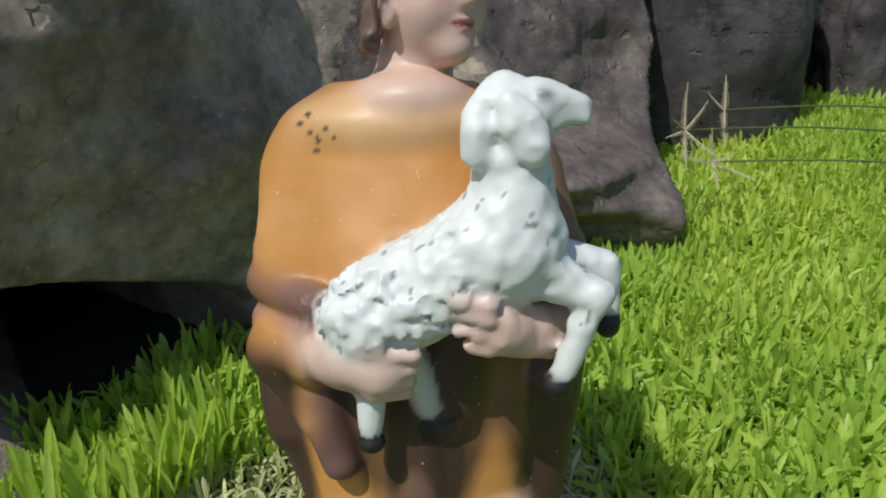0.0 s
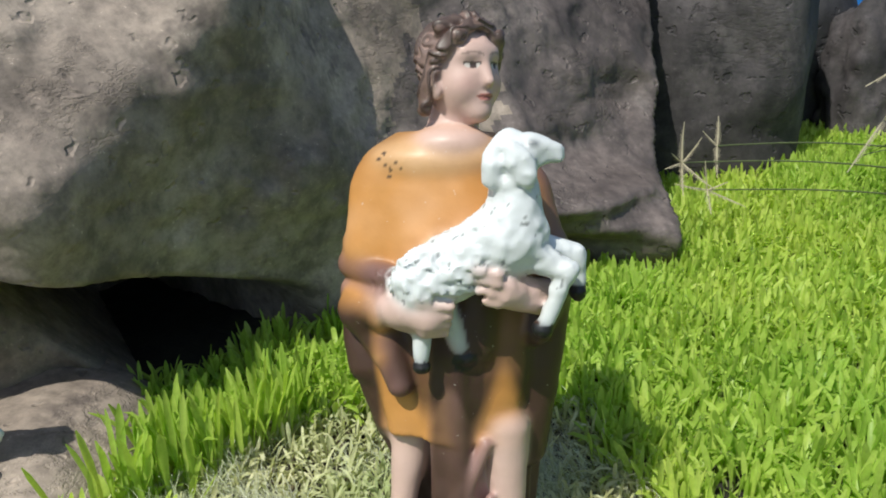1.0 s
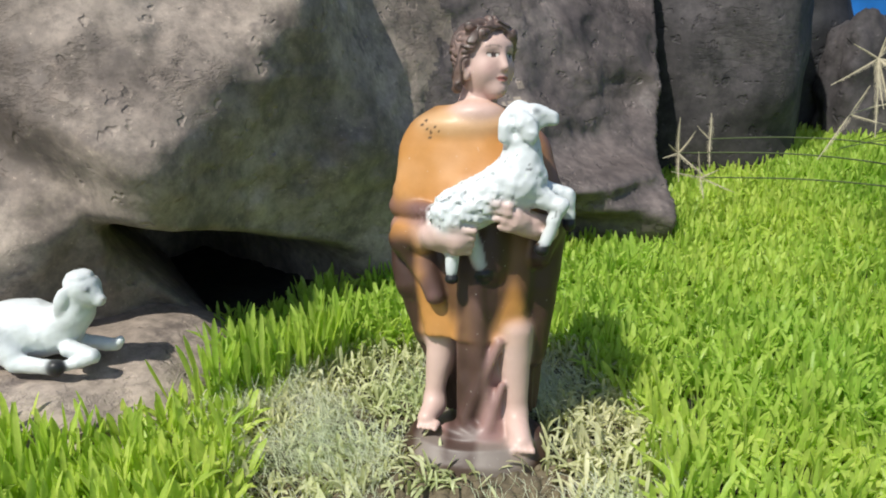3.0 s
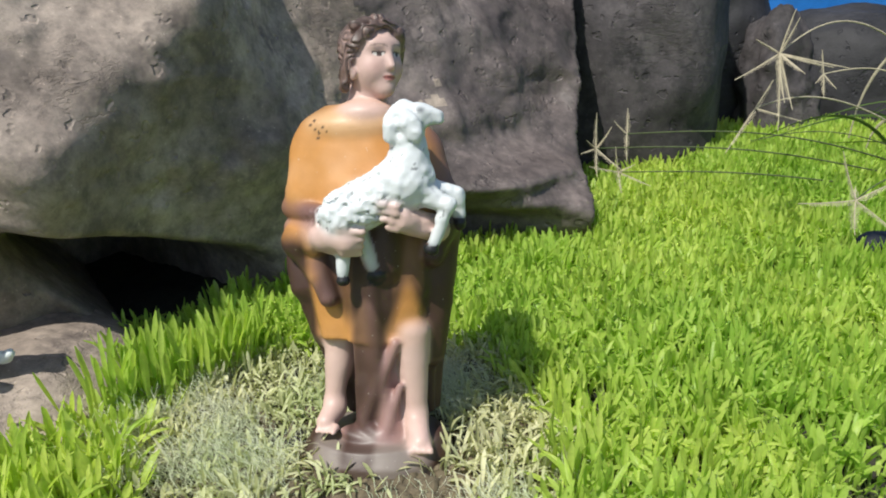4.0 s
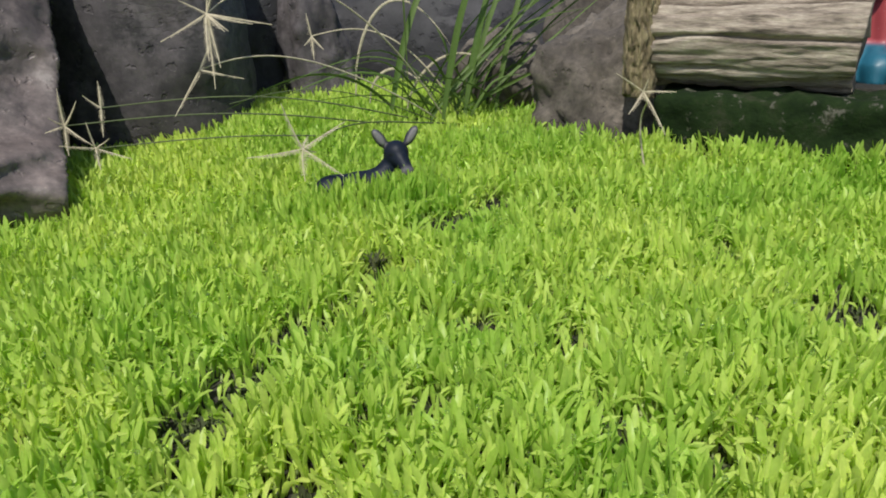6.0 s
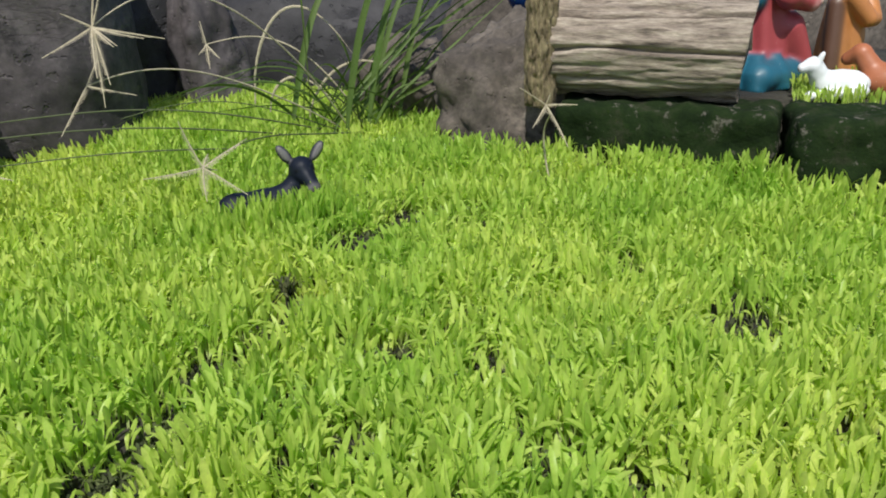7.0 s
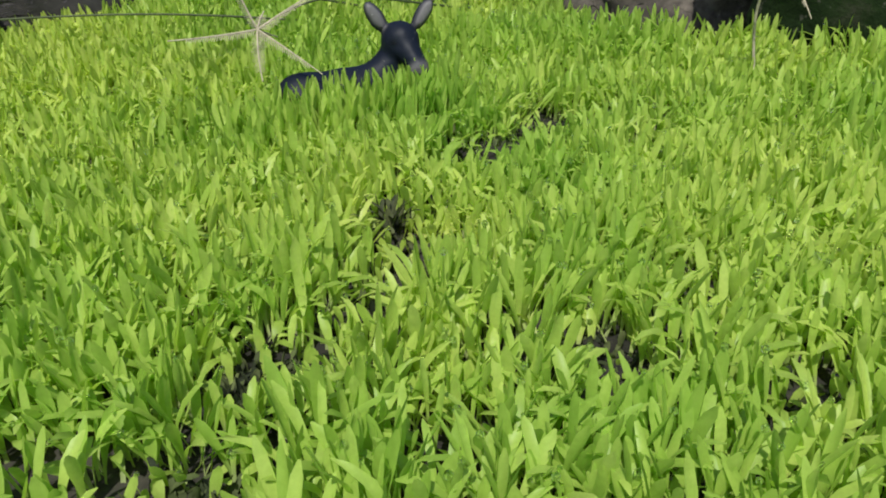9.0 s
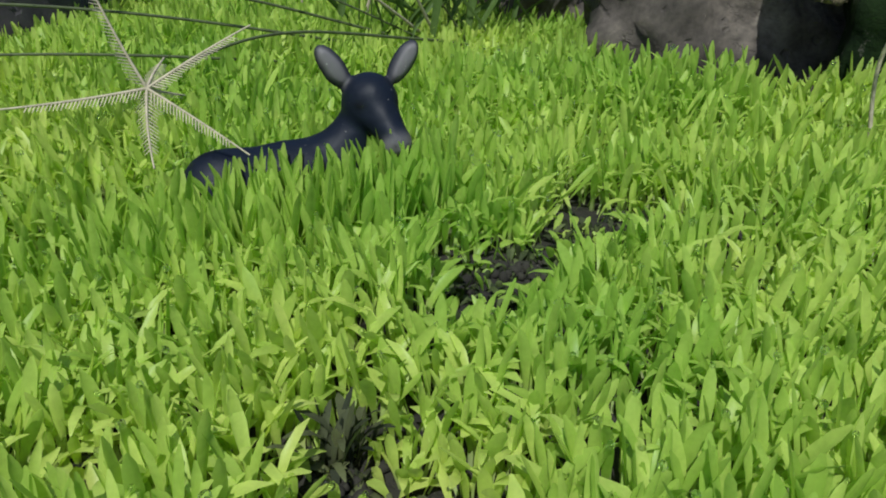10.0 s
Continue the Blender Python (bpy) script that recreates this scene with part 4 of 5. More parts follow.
bm = bmesh.new()
bmesh.ops.create_uvsphere(bm, u_segments=40, v_segments=24, radius=0.038)
for vert in bm.verts:
    if vert.co.z < -0.025:
        vert.co.z = -0.025 - (-0.025 - vert.co.z) * 1.25
    vert.co.z *= 1.05
me = bpy.data.meshes.new("blue_ball")
bm.to_mesh(me)
bm.free()
for p in me.polygons:
    p.use_smooth = True
me.materials.append(gloss("blue_ball", (0.006, 0.035, 0.16), 0.22))
tagged(new("blue_ball", me), "shiny dark blue ball behind the boulder", "ornament").matrix_world = pose(1.05, 0.785, 0.218)

cx, cz, cq = grid(np.arange(0.75, 2.6, 0.03), np.arange(0, 0.9, 0.03))
cy = 0.03 * np.sin(cx * 9 + 2 * cz) + 0.02 * fbm(np.stack([cx, cz, 0 * cx], -1), 0.2, 3, 51)
sheet = new("blue_tarpaulin", mesh_from("blue_tarpaulin", np.stack([cx, 1.75 + cy, cz], -1), cq, gloss("blue_plastic", (0.02, 0.18, 0.55), 0.4)))
solid = sheet.modifiers.new("thickness", 'SOLIDIFY')
solid.thickness = 0.004
tagged(sheet, "bright blue plastic sheet hanging behind the rocks", "sheet")


# ---- long grass, stalks and seed heads ----
def ribbon(points, width, up, taper=1.0, fold=0.25, along_power=1.0):
    """A folded leaf along points, widest in its lower half."""
    p = np.asarray(points, float)
    n = len(p)
    t = np.linspace(0, 1, n)
    d = np.gradient(p, axis=0)
    d /= np.linalg.norm(d, axis=1)[:, None] + 1e-9
    side = np.cross(d, np.asarray(up, float))
    side /= np.linalg.norm(side, axis=1)[:, None] + 1e-9
    nrm = np.cross(side, d)
    w = width * np.clip(np.minimum(0.45 + 3 * t, 1) * (1 - t ** 2.2 * taper), 0.03, 1)
    v = np.stack([p - side * w[:, None] / 2, p - nrm * (w * fold)[:, None], p + side * w[:, None] / 2], 1).reshape(-1, 3)
    i = np.arange(n * 3).reshape(n, 3)
    q = np.stack([i[:-1, :-1], i[1:, :-1], i[1:, 1:], i[:-1, 1:]], -1).reshape(-1, 4)
    return v, q, np.repeat(t, 3)


def tube(points, r0, r1, sides=7):
    p = np.asarray(points, float)
    n = len(p)
    d = np.gradient(p, axis=0)
    d /= np.linalg.norm(d, axis=1)[:, None] + 1e-9
    a = np.cross(d, (0.31, 0.22, 0.93))
    a /= np.linalg.norm(a, axis=1)[:, None] + 1e-9
    b = np.cross(d, a)
    r = np.linspace(r0, r1, n)[:, None, None]
    ang = np.linspace(0, 2 * math.pi, sides, endpoint=False)
    v = p[:, None] + r * (a[:, None] * np.cos(ang)[None, :, None] + b[:, None] * np.sin(ang)[None, :, None])
    i = np.arange(n * sides).reshape(n, sides)
    q = np.stack([i[:-1], np.roll(i, -1, 1)[:-1], np.roll(i, -1, 1)[1:], i[1:]], -1).reshape(-1, 4)
    return v.reshape(-1, 3), q


def curve(a, b, sag, n=24, side=(0, 0, 0)):
    a, b, side = np.array(a, float), np.array(b, float), np.array(side, float)
    t = np.linspace(0, 1, n)[:, None]
    hump = 4 * t * (1 - t)
    wave = hump * np.concatenate([0 * t, 0.012 * np.sin(5 * t + 9 * b[0]), 0.010 * np.sin(4 * t + 13 * b[1])], 1)
    return a + (b - a) * t + hump * (np.array((0, 0, sag)) + side) + wave


def spike_mesh(length, seed, husk=1.0):
    """One finger of a seed head: a stiff rib with two rows of small husks on its lower half."""
    rng = np.random.default_rng(seed)
    bend = rng.normal(0, 0.05, 2) * length
    t = np.linspace(0, 1, 9)[:, None]
    axis = np.concatenate([t * length, bend[0] * t ** 2, bend[1] * t ** 2], 1)
    v, q = tube(axis, 0.00070, 0.0004, 6)
    verts, quads, base = [v], [q], len(v)
    count = int(length / 0.0019)
    for k in range(count):
        s = 0.04 + 0.78 * k / count
        c = np.array((s * length, bend[0] * s * s, bend[1] * s * s))
        for sgn in (-1, 1):
            ln = 0.0066 * husk * (1 - 0.6 * s) * rng.uniform(0.8, 1.15)
            tip = c + np.array((ln * 0.55, sgn * ln * 0.85, -ln * 0.45))
            w = np.array((0.00034, 0, 0))
            verts.append(np.array([c - w, c + w, tip + w * 0.4, tip - w * 0.4]))
            quads.append(np.array([[0, 1, 2, 3]]) + base)
            base += 4
    return mesh_from("spike", np.concatenate(verts), np.concatenate(quads), M_DRY)


def seed_head(centre, spikes, root, sag, label, stalk_mat, facing=(0, -1, 0.35), side=(0, 0, 0), seed=0):
    """A dried crowfoot seed head: fingers fanned out from the tip of a thin stalk."""
    centre = Vector(centre)
    thing = new("dry_grass_stem")
    thing.matrix_world = Matrix.Translation(root)
    tagged(thing, label, "grass stem", "dry grass stems")
    z = Vector(facing).normalized()
    x = Vector((1, 0, 0)) - z * z.x
    x.normalize()
    y = z.cross(x)
    local = centre - Vector(root)
    for k, (ang, ln, tilt) in enumerate(spikes):
        d = (x * math.cos(radians(ang)) + y * math.sin(radians(ang))) * math.cos(radians(tilt)) + z * math.sin(radians(tilt))
        o = part("spike", spike_mesh(ln, seed * 10 + k, 1.0 if seed == 1 else 0.65), thing)
        o.matrix_basis = Matrix.Translation(local) @ d.to_track_quat('X', 'Z').to_matrix().to_4x4()
    part("stalk", mesh_from("stalk", *tube(curve((0, 0, 0), local, sag, 30, side), 0.0013, 0.0007), stalk_mat), thing)
    return thing


CLUMP = (0.735, 0.715, 0.025)
seed_head((0.429, 0.466, 0.083), ((28, 0.052, 5), (112, 0.050, 8), (186, 0.058, 5), (255, 0.034, 15), (318, 0.050, 12), (60, 0.030, -50), (350, 0.030, -55)), CLUMP, 0.03,
          "straw-coloured star-shaped dry seed head over the donkey figurine", M_STALK, seed=1)
seed_head((0.200, 0.604, 0.109), ((92, 0.040, 10), (50, 0.030, 20), (200, 0.022, 30), (268, 0.034, 10), (310, 0.040, 25), (150, 0.020, 40)), CLUMP, 0.012,
          "straw-coloured dry seed head beside the rock face", M_STALK, seed=2)
seed_head((0.226, 0.600, 0.082), ((172, 0.036, 10), (100, 0.030, 20), (20, 0.022, 40), (335, 0.040, 10), (275, 0.026, 20)), CLUMP, 0.0,
          "low straw-coloured dry seed head among the blades", M_STALK, seed=3)
seed_head((0.238, 0.622, 0.122), ((85, 0.030, 0), (265, 0.034, 10), (140, 0.022, 10)), CLUMP, 0.02, "thin dry seed head beside the rock face", M_STALK, seed=8)
seed_head((0.357, 0.512, 0.219), ((80, 0.042, 20), (66, 0.036, 25), (150, 0.028, 10), (212, 0.056, 10), (258, 0.060, 25), (268, 0.076, 5), (274, 0.062, 15), (343, 0.064, 10), (330, 0.050, 25), (290, 0.040, 40), (305, 0.032, 30)), (0.70, 0.70, 0.01), 0.10,
          "large drooping cluster of pale dry seed spikes", M_DRY, seed=4)
seed_head((0.343, 0.520, 0.165), ((60, 0.032, 10), (235, 0.055, 5), (340, 0.045, 10)), (0.72, 0.72, 0.01), 0.05, "pale dry grass spray above the sprouts", M_DRY, seed=5)
seed_head((0.758, 0.345, 0.126), ((150, 0.040, 15), (-5, 0.036, 10), (283, 0.050, 20), (225, 0.034, 5), (80, 0.014, 40)), (0.79, 0.372, 0.0), 0.02,
          "dry star-shaped seed head before the mossy block", M_DRY, seed=6)
seed_head((0.505, 0.735, 0.175), ((95, 0.030, 10), (265, 0.034, 10), (300, 0.026, 20), (230, 0.02, 20)), (0.74, 0.74, 0.01), 0.06, "small dry seed head before the brown rock", M_DRY, seed=7)

rng = np.random.default_rng(77)


def long_grass():
    clump = tagged(new("long_grass_clump"), "clump of long arching green grass leaves before boulders", "grass clump")
    clump.matrix_world = Matrix.Translation(CLUMP)
    t = np.linspace(0, 1, 18)[:, None]
    for k in range(46):
        base = np.array((rng.normal(-0.04, 0.045), rng.normal(0, 0.025), 0.015))
        if k < 16:      # the main bundle, leaning over the boulders
            end = np.array((rng.uniform(0.20, 0.46), rng.uniform(-0.02, 0.10), rng.uniform(0.13, 0.30)))
            hump, width = rng.uniform(-0.04, 0.04), rng.uniform(0.0025, 0.0055)
        elif k < 23:    # broad blades with hanging tips
            end = np.array((rng.uniform(-0.02, 0.22), rng.uniform(-0.08, 0.04), rng.uniform(0.16, 0.26)))
            hump, width = rng.uniform(0.06, 0.12), rng.uniform(0.006, 0.010)
        elif k < 36:    # low blades lying over the sprouts
            end = np.array((rng.uniform(-0.30, -0.06), rng.uniform(-0.16, 0.04), rng.uniform(0.045, 0.09)))
            hump, width = rng.uniform(0.02, 0.07), rng.uniform(0.0022, 0.005)
        else:           # short tangle at the foot
            end = np.array((rng.uniform(-0.09, 0.09), rng.uniform(-0.06, 0.03), rng.uniform(0.06, 0.15)))
            hump, width = rng.uniform(0.0, 0.05), rng.uniform(0.003, 0.007)
        p = base + end * t ** np.array((1.15, 1.0, 0.85)) + np.array((0, 0, 1)) * hump * np.sin(math.pi * t) ** 1.2
        p = p + np.concatenate([0.006 * np.sin(4 * t + k), 0.006 * np.sin(5 * t + 2 * k), 0 * t], 1) * t
        p[:, 2] = np.maximum(p[:, 2], 0.004)
        v, q, along = ribbon(p, width, (end[1], -end[0], 0.1 + rng.normal(0, 0.25)))
        me = mesh_from("leaf", v, q, M_LONG)
        value(me, "along", 0.4 + 0.6 * along)
        part("leaf", me, clump)
    for k in range(3):
        a = (rng.normal(0, 0.03), rng.normal(0, 0.03), 0)
        b = (rng.uniform(-0.42, -0.1), rng.uniform(-0.12, 0.04), rng.uniform(0.05, 0.09))
        part("stalk", mesh_from("stalk", *tube(curve(a, b, rng.uniform(0.0, 0.03)), 0.0009, 0.0005), M_STALK), clump)
    for x0, x1, y0, low, top in ((-0.165, -0.02, 0.06, 0.06, 0.165), (-0.10, 0.06, 0.03, 0.02, 0.105), (-0.15, -0.06, 0.04, 0.05, 0.075)):
        p = np.concatenate([x0 + (x1 - x0) * t ** 1.3, y0 - 0.03 * t, low * (1 - t) + top * np.sin(t * 2.5) ** 0.7], 1)
        v, q, along = ribbon(p, 0.0045, (0, 1, 0))
        part("dry_leaf", mesh_from("dry_leaf", v, q, M_DRY), clump, "bent dry straw-coloured leaf")


long_grass()


# ---- sprouted grass ----
def in_rock(x, y):
    d = np.stack([x, y], -1) - A_O
    u, n = d @ A_U, d @ A_N
    return (n < wall_depth(u, np.full(len(u), 0.02)) - 0.004) | ((n < -0.02 - 0.15 * np.clip(u - 0.05, 0, 1)) & (u < 0.2))


def inside_ellipse(x, y, c, r, turn=0.0):
    a = radians(turn)
    dx, dy = x - c[0], y - c[1]
    px, py = dx * math.cos(a) + dy * math.sin(a), -dx * math.sin(a) + dy * math.cos(a)
    return (px / r[0]) ** 2 + (py / r[1]) ** 2


def clearing(x, y):
    """Below 1 inside the trampled patch at the shepherd's feet."""
    p = np.stack([x, y, 0 * x], -1)
    return inside_ellipse(x, y, (-0.032, 0.188), (0.146, 0.146)) + 0.28 * fbm(p, 0.05, 2, 61)


GAPS = ((0.454, 0.262, 0.017), (0.451, 0.300, 0.013), (0.360, 0.203, 0.019), (0.322, 0.144, 0.018), (0.522, 0.348, 0.013), (0.545, 0.370, 0.018), (0.570, 0.378, 0.014),
        (0.612, 0.393, 0.017), (0.640, 0.385, 0.012), (0.286, 0.114, 0.018), (0.415, 0.070, 0.014), (0.539, 0.104, 0.013), (0.725, 0.050, 0.022), (0.482, 0.138, 0.012),
        (0.323, 0.022, 0.016), (0.407, 0.224, 0.012), (0.486, 0.160, 0.012), (0.554, 0.184, 0.011), (0.378, 0.325, 0.011), (0.500, 0.000, 0.014), (0.430, 0.240, 0.010), (0.535, -0.040, 0.012))


def blades(n, seed, region, keep, height, width, lean, bent, base_z):
    """Verts, quads and the share along each blade for n sprouts over a region."""
    g = np.random.default_rng(seed)
    x, y = g.uniform(region[0], region[1], n), g.uniform(region[2], region[3], n)
    ok = keep(x, y, g)
    x, y = x[ok], y[ok]
    n = len(x)
    patch = 1 + 0.16 * fbm(np.stack([x, y, 0 * x], -1), 0.07, 3, seed)
    h = height * patch * g.uniform(0.72, 1.18, n)
    for gx_, gy_, gr in GAPS:
        h *= 0.42 + 0.58 * step01(0.7 * gr, 2.4 * gr, np.hypot(x - gx_, y - gy_))
    w = width * g.uniform(0.7, 1.25, n)
    face = g.uniform(0, 2 * math.pi, n)
    tilt = np.abs(g.normal(0, lean, n))
    flop = g.uniform(0, 1, n) < bent
    curl = np.where(flop, g.uniform(1.0, 2.2, n), g.normal(0.22, 0.16, n))
    t = np.array((0, 0.30, 0.52, 0.72, 0.90, 1.0))
    prof = np.array((0.34, 0.38, 0.68, 1.0, 0.86, 0.22))
    rows = len(t)
    d = np.stack([np.cos(face), np.sin(face), 0 * face], -1)
    pos = np.zeros((n, rows, 3))
    pos[:, 0] = np.stack([x, y, base_z(x, y) - 0.002], -1)
    for k in range(1, rows):
        a = tilt + curl * (0.5 * (t[k] + t[k - 1])) ** 2.2
        stepv = np.sin(a)[:, None] * d + np.cos(a)[:, None] * np.array((0, 0, 1.0))
        pos[:, k] = pos[:, k - 1] + stepv * (h * (t[k] - t[k - 1]))[:, None]
    twist = g.normal(0, 0.7, n)
    side0 = np.stack([-np.sin(face), np.cos(face), 0 * face], -1)
    v = np.zeros((n, rows, 3, 3))
    for k in range(rows):
        s = np.cos(twist * t[k])[:, None] * side0 + np.sin(twist * t[k])[:, None] * d
        ww = (w * prof[k])[:, None]
        v[:, k, 0], v[:, k, 2] = pos[:, k] - s * ww / 2, pos[:, k] + s * ww / 2
        v[:, k, 1] = pos[:, k] + 0.22 * ww * np.cross(s, (0, 0, 1.0))
    i = np.arange(rows * 3).reshape(rows, 3)
    q = np.stack([i[:-1, :-1], i[:-1, 1:], i[1:, 1:], i[1:, :-1]], -1).reshape(-1, 4)
    quads = (q[None] + (np.arange(n) * rows * 3)[:, None, None]).reshape(-1, 4)
    along = np.tile(np.repeat(t, 3), n)
    return v.reshape(-1, 3), quads, along, pos[:, -1]


def field_keep(x, y, g):
    ok = ~in_rock(x, y) & (clearing(x, y) > 1 + g.normal(0, 0.06, len(x)))
    ok &= inside_ellipse(x, y, (-0.400, 0.208), (0.206, 0.142), 10) > 1
    for gx_, gy_, gr in GAPS:
        ok &= (np.hypot(x - gx_, (y - gy_) * 1.2) > gr * g.uniform(0.95, 1.9, len(x))) | (g.uniform(0, 1, len(x)) < 0.16)
    ok &= (x - 0.838) * 0.789 + (y - 0.437) * 0.613 < 0.0 + 0.30 * np.clip((y - 0.56) * 4, 0, 1)
    ok &= (x < 0.985) | (y < 0.200 - 0.95 * (x - 0.974))
    for c, r in (((0.318, 0.955), 0.12), ((0.572, 1.04), 0.05), ((0.832, 0.815), 0.072), ((0.893, 0.605), 0.095), ((0.84, 1.20), 0.2)):
        ok &= np.hypot(x - c[0], y - c[1]) > r
    ok &= inside_ellipse(x, y, (0.487, 0.468), (0.038, 0.013), -4) > 1
    bare = fbm(np.stack([x, y, 0 * x], -1), 0.045, 2, 66)
    ok &= g.uniform(0, 1, len(x)) > np.clip((bare - 0.55) * 2.5, 0, 0.8)
    return ok


def stuff(name, data, mat, label, category):
    v, q, along, tips = data
    me = mesh_from(name, v, q, mat)
    value(me, "along", along)
    tagged(new(name, me), label, category, kind="stuff")
    return tips


tips = stuff("sprouted_grass", blades(122000, 101, (-0.36, 1.12, -0.12, 1.12), field_keep, 0.0385, 0.0042, 0.33, 0.40, soil_height), M_BLADE,
             "dense bright green sprouted grass with dew", "grass")


def edge_keep(x, y, g):
    near = (y < 0.115 + 0.02 * g.normal(0, 1, len(x))) & (x < -0.15)
    rim = inside_ellipse(x, y, (-0.165, 0.245), (0.022, 0.085), -38) < 1
    return (near | rim) & (inside_ellipse(x, y, (-0.400, 0.208), (0.206, 0.120), 10) > 1) & (g.uniform(0, 1, len(x)) < 0.8)


stuff("sprouted_grass", blades(5200, 110, (-0.40, -0.10, 0.00, 0.34), edge_keep, 0.058, 0.0046, 0.16, 0.08, soil_height), M_BLADE, "taller yellow-green sprouts at the foot of the rock", "grass")


def near_donkey(x, y, g):
    return inside_ellipse(x, y, (0.476, 0.432), (0.085, 0.020), -4) < 1


stuff("sprouted_grass", blades(1100, 107, (0.38, 0.57, 0.40, 0.46), near_donkey, 0.050, 0.0044, 0.12, 0.06, soil_height), M_BLADE, "upright green sprouts before the donkey figurine", "grass")
bed_n = radians(-53)


def bed_keep(x, y, g):
    dx, dy = x - 0.922, y - 0.478
    px, py = dx * math.cos(bed_n) + dy * math.sin(bed_n), -dx * math.sin(bed_n) + dy * math.cos(bed_n)
    return (px > 0.245) & (px < 0.6) & (py > -0.02) & (py < 0.24) & (g.uniform(0, 1, len(x)) < 0.9) & (np.hypot(x - 1.150, y - 0.405) > 0.06) & (np.hypot(x - 1.16, y - 0.25) > 0.035)


stuff("bed_grass", blades(9000, 102, (0.9, 1.4, -0.1, 0.5), bed_keep, 0.022, 0.0036, 0.2, 0.1, lambda x, y: 0 * x + 0.100), M_BLADE, "short yellow-green sprouts on the raised bed", "grass")


def gap_keep(x, y, g):
    ok = np.zeros(len(x), bool)
    for gx_, gy_, gr in GAPS:
        ok |= np.hypot(x - gx_, y - gy_) < gr * g.uniform(0.6, 1.3, len(x))
    return ok


# wilted blades, coloured dark to stand for the shadow down in the gaps
stuff("dead_shadow_sprouts", blades(36000, 108, (0.26, 0.76, -0.06, 0.42), gap_keep, 0.030, 0.0030, 0.7, 0.6, soil_height), M_DEAD_SHADOW, "dark wilted sprouts with the gap shadow in their colour", "grass")
stuff("dead_shadow_sprouts", blades(200, 109, (0.438, 0.466, 0.290, 0.312), lambda x, y, g: inside_ellipse(x, y, (0.452, 0.302), (0.007, 0.005)) < 1, 0.072, 0.0030, 0.30, 0.6, soil_height), M_DEAD_SHADOW,
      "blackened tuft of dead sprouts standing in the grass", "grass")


def trampled_keep(x, y, g):
    ok = (clearing(x, y) < 1.12) & ~in_rock(x, y)
    bare = fbm(np.stack([x, y, 0 * x], -1), 0.03, 2, 69) + 0.5 * step01(0.17, 0.10, y) * step01(0.09, 0.02, np.abs(x))
    ok &= bare < 0.38 + 0.2 * g.normal(0, 1, len(x))
    return ok & (inside_ellipse(x, y, (0.0, 0.166), (0.048, 0.036)) > 1 + g.normal(0, 0.15, len(x)))


stuff("withered_grass", blades(13000, 103, (-0.22, 0.16, 0.03, 0.36), trampled_keep, 0.026, 0.0025, 1.2, 0.75, soil_height), M_WITHER, "flattened yellow-grey withered sprouts round the shepherd", "grass")


def mould():
    g = np.random.default_rng(104)
    n = 40000
    x, y = g.uniform(-0.2, 0.15, n), g.uniform(0.05, 0.35, n)
    spread = fbm(np.stack([x, y, 0 * x], -1), 0.035, 2, 68)
    ok = (clearing(x, y) < 1.15) & (spread > 0.08) & (inside_ellipse(x, y, (0.0, 0.162), (0.058, 0.050)) > 1)
    x, y = x[ok], y[ok]
    n = len(x)
    rows = 6
    p = np.zeros((n, rows, 3))
    p[:, 0] = np.stack([x, y, soil_height(x, y) + g.uniform(0.001, 0.022, n) * np.clip(spread[ok] * 2.5, 0.2, 1)], -1)
    d = g.normal(0, 1, (n, 3)) * (1, 1, 0.45)
    for k in range(1, rows):
        d = d / np.linalg.norm(d, axis=1)[:, None]
        p[:, k] = p[:, k - 1] + d * g.uniform(0.0025, 0.0055, n)[:, None]
        p[:, k, 2] = np.maximum(p[:, k, 2], soil_height(p[:, k, 0], p[:, k, 1]) + 0.001)
        d = d + g.normal(0, 0.38, (n, 3)) * (1, 1, 0.6)
    w = np.array((0.00014, 0, 0.00008))
    v = np.stack([p - w, p + w], 2).reshape(-1, 3)
    i = np.arange(rows * 2).reshape(rows, 2)
    q = np.stack([i[:-1, 0], i[:-1, 1], i[1:, 1], i[1:, 0]], -1)
    quads = (q[None] + (np.arange(n) * rows * 2)[:, None, None]).reshape(-1, 4)
    me = mesh_from("grey_mould", v, quads, M_MOULD)
    value(me, "along", np.ones(len(v)))
    tagged(new("grey_mould", me), "cottony grey mould threads over the withered sprouts", "mould", kind="stuff")


mould()


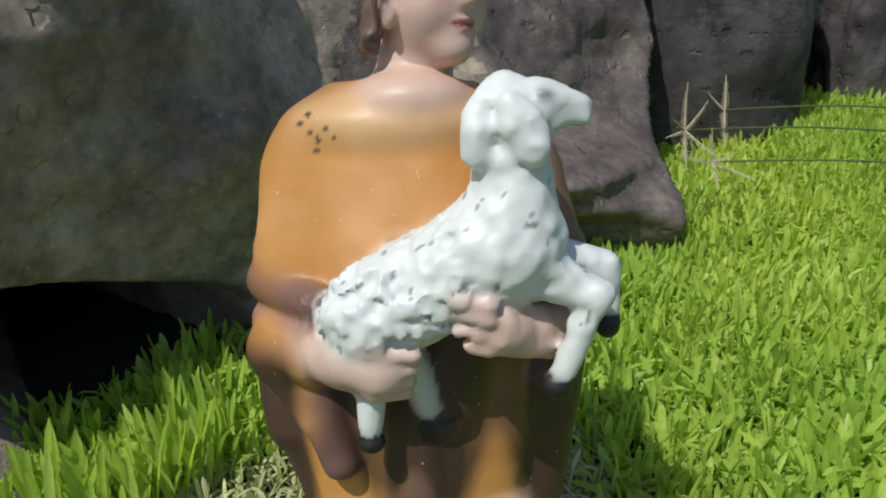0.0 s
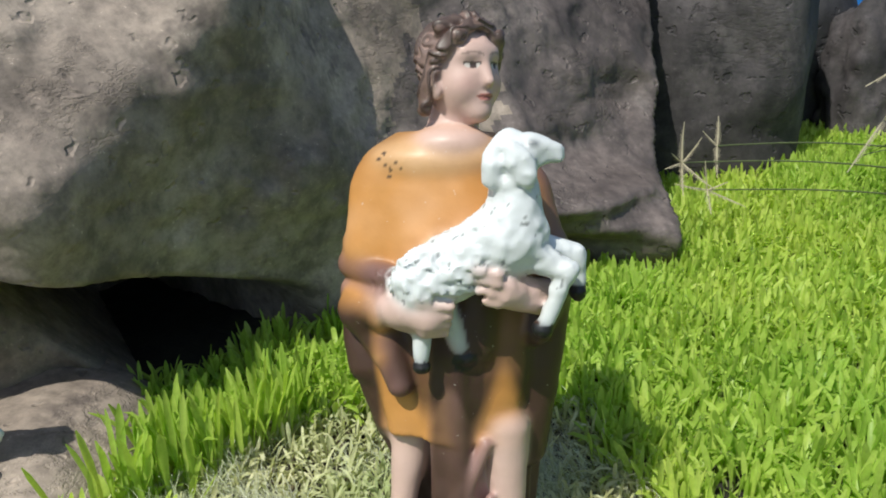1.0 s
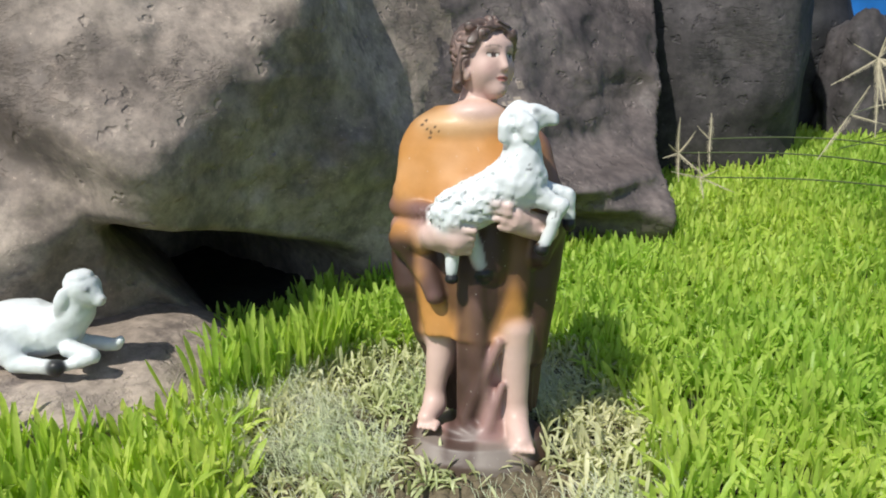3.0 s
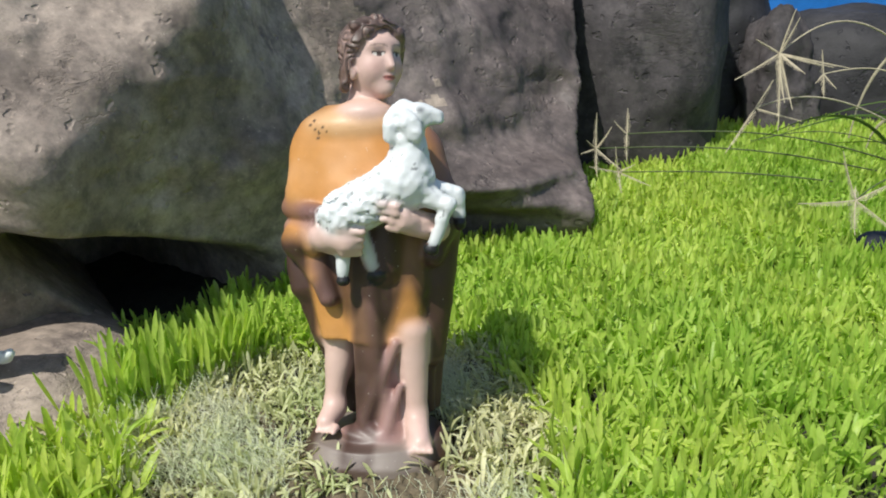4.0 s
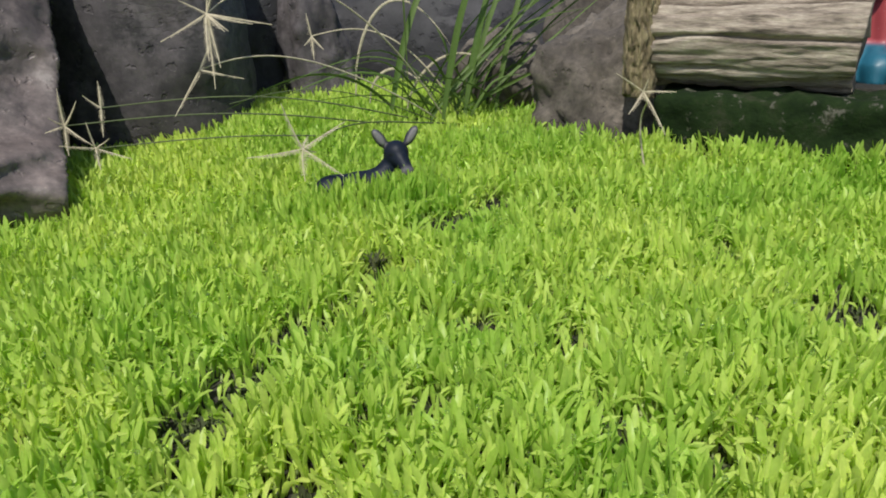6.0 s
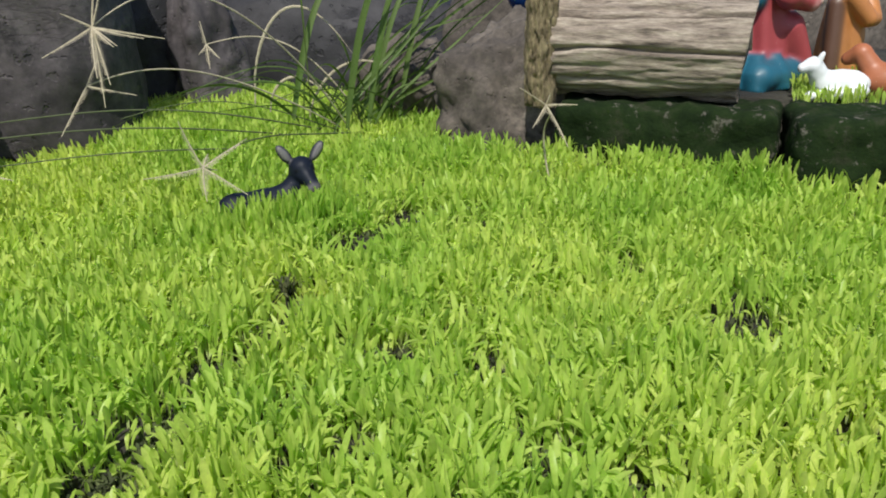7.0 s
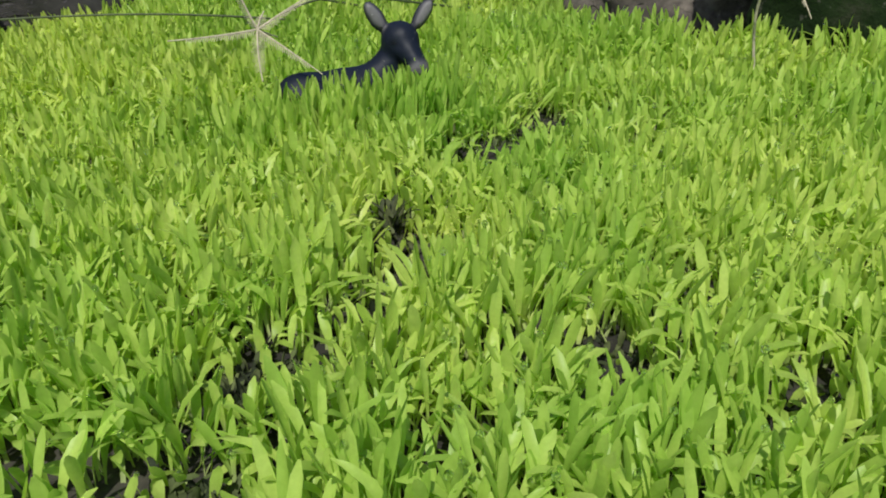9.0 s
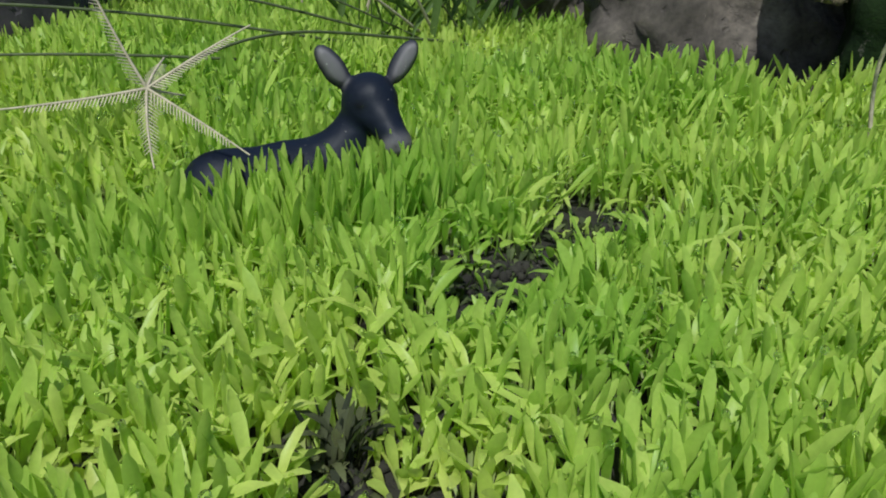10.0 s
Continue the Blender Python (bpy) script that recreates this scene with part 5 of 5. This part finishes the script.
def clods():
    g = np.random.default_rng(105)
    bm = bmesh.new()
    bmesh.ops.create_icosphere(bm, subdivisions=2, radius=1)
    sv = np.array([q.co for q in bm.verts])
    sf = np.array([[q.index for q in f.verts] for f in bm.faces])
    bm.free()
    loose = [(g.uniform(-0.16, 0.11), g.uniform(0.06, 0.33), g.uniform(0.0015, 0.0050)) for _ in range(700)]
    loose += [(g.normal(-0.01, 0.06), g.normal(0.115, 0.022), g.uniform(0.0015, 0.0062)) for _ in range(800)]
    damp = []
    for gx_, gy_, gr in GAPS:
        damp += [(gx_ + g.normal(0, gr * 0.5), gy_ + g.normal(0, gr * 0.6), g.uniform(0.001, 0.0035)) for _ in range(40)]
    for spots, mat, label in ((loose, M_CRUMB, "loose brown soil crumbs round the shepherd"), (damp, M_SOIL, "dark damp soil crumbs among the sprouts")):
        vs, fs, count = [], [], 0
        for x, y, r in spots:
            if inside_ellipse(x, y, (-0.004, 0.172), (0.048, 0.036)) < 1:
                continue
            v = sv * (1 + 0.25 * fbm(sv + g.uniform(0, 50), 0.8, 2, 7))[:, None] * r * g.uniform(0.7, 1.2, 3) + (x, y, float(soil_height(np.array([x]), np.array([y]))[0]) + r * 0.35)
            vs.append(v)
            fs.append(sf + count)
            count += len(v)
        tagged(new("soil_crumbs", mesh_from("soil_crumbs", np.concatenate(vs), np.concatenate(fs), mat)), label, "soil", kind="stuff")


clods()


def dew():
    """Water beads on some of the blade tips."""
    g = np.random.default_rng(106)
    m, nt, b = material("water")
    b.inputs["Base Color"].default_value = (0.95, 1.0, 0.95, 1)
    b.inputs["Roughness"].default_value = 0.02
    b.inputs["IOR"].default_value = 1.33
    b.inputs["Transmission Weight"].default_value = 1.0
    bm = bmesh.new()
    bmesh.ops.create_icosphere(bm, subdivisions=2, radius=1)
    sv = np.array([q.co for q in bm.verts])
    sf = np.array([[q.index for q in f.verts] for f in bm.faces])
    bm.free()
    pick = tips[(tips[:, 0] > -0.1) & (tips[:, 0] < 0.85) & (tips[:, 1] > -0.1) & (tips[:, 1] < 0.6)]
    pick = pick[g.choice(len(pick), 3200, replace=False)]
    r = g.uniform(0.0007, 0.0016, len(pick))
    v = (pick[:, None] + sv[None] * r[:, None, None] * (1, 1, 1.1)).reshape(-1, 3)
    f = (sf[None] + (np.arange(len(pick)) * len(sv))[:, None, None]).reshape(-1, 3)
    tagged(new("dew_drops", mesh_from("dew_drops", v, f, m)), "clear dew drops on the blade tips", "water drops", kind="stuff")


dew()
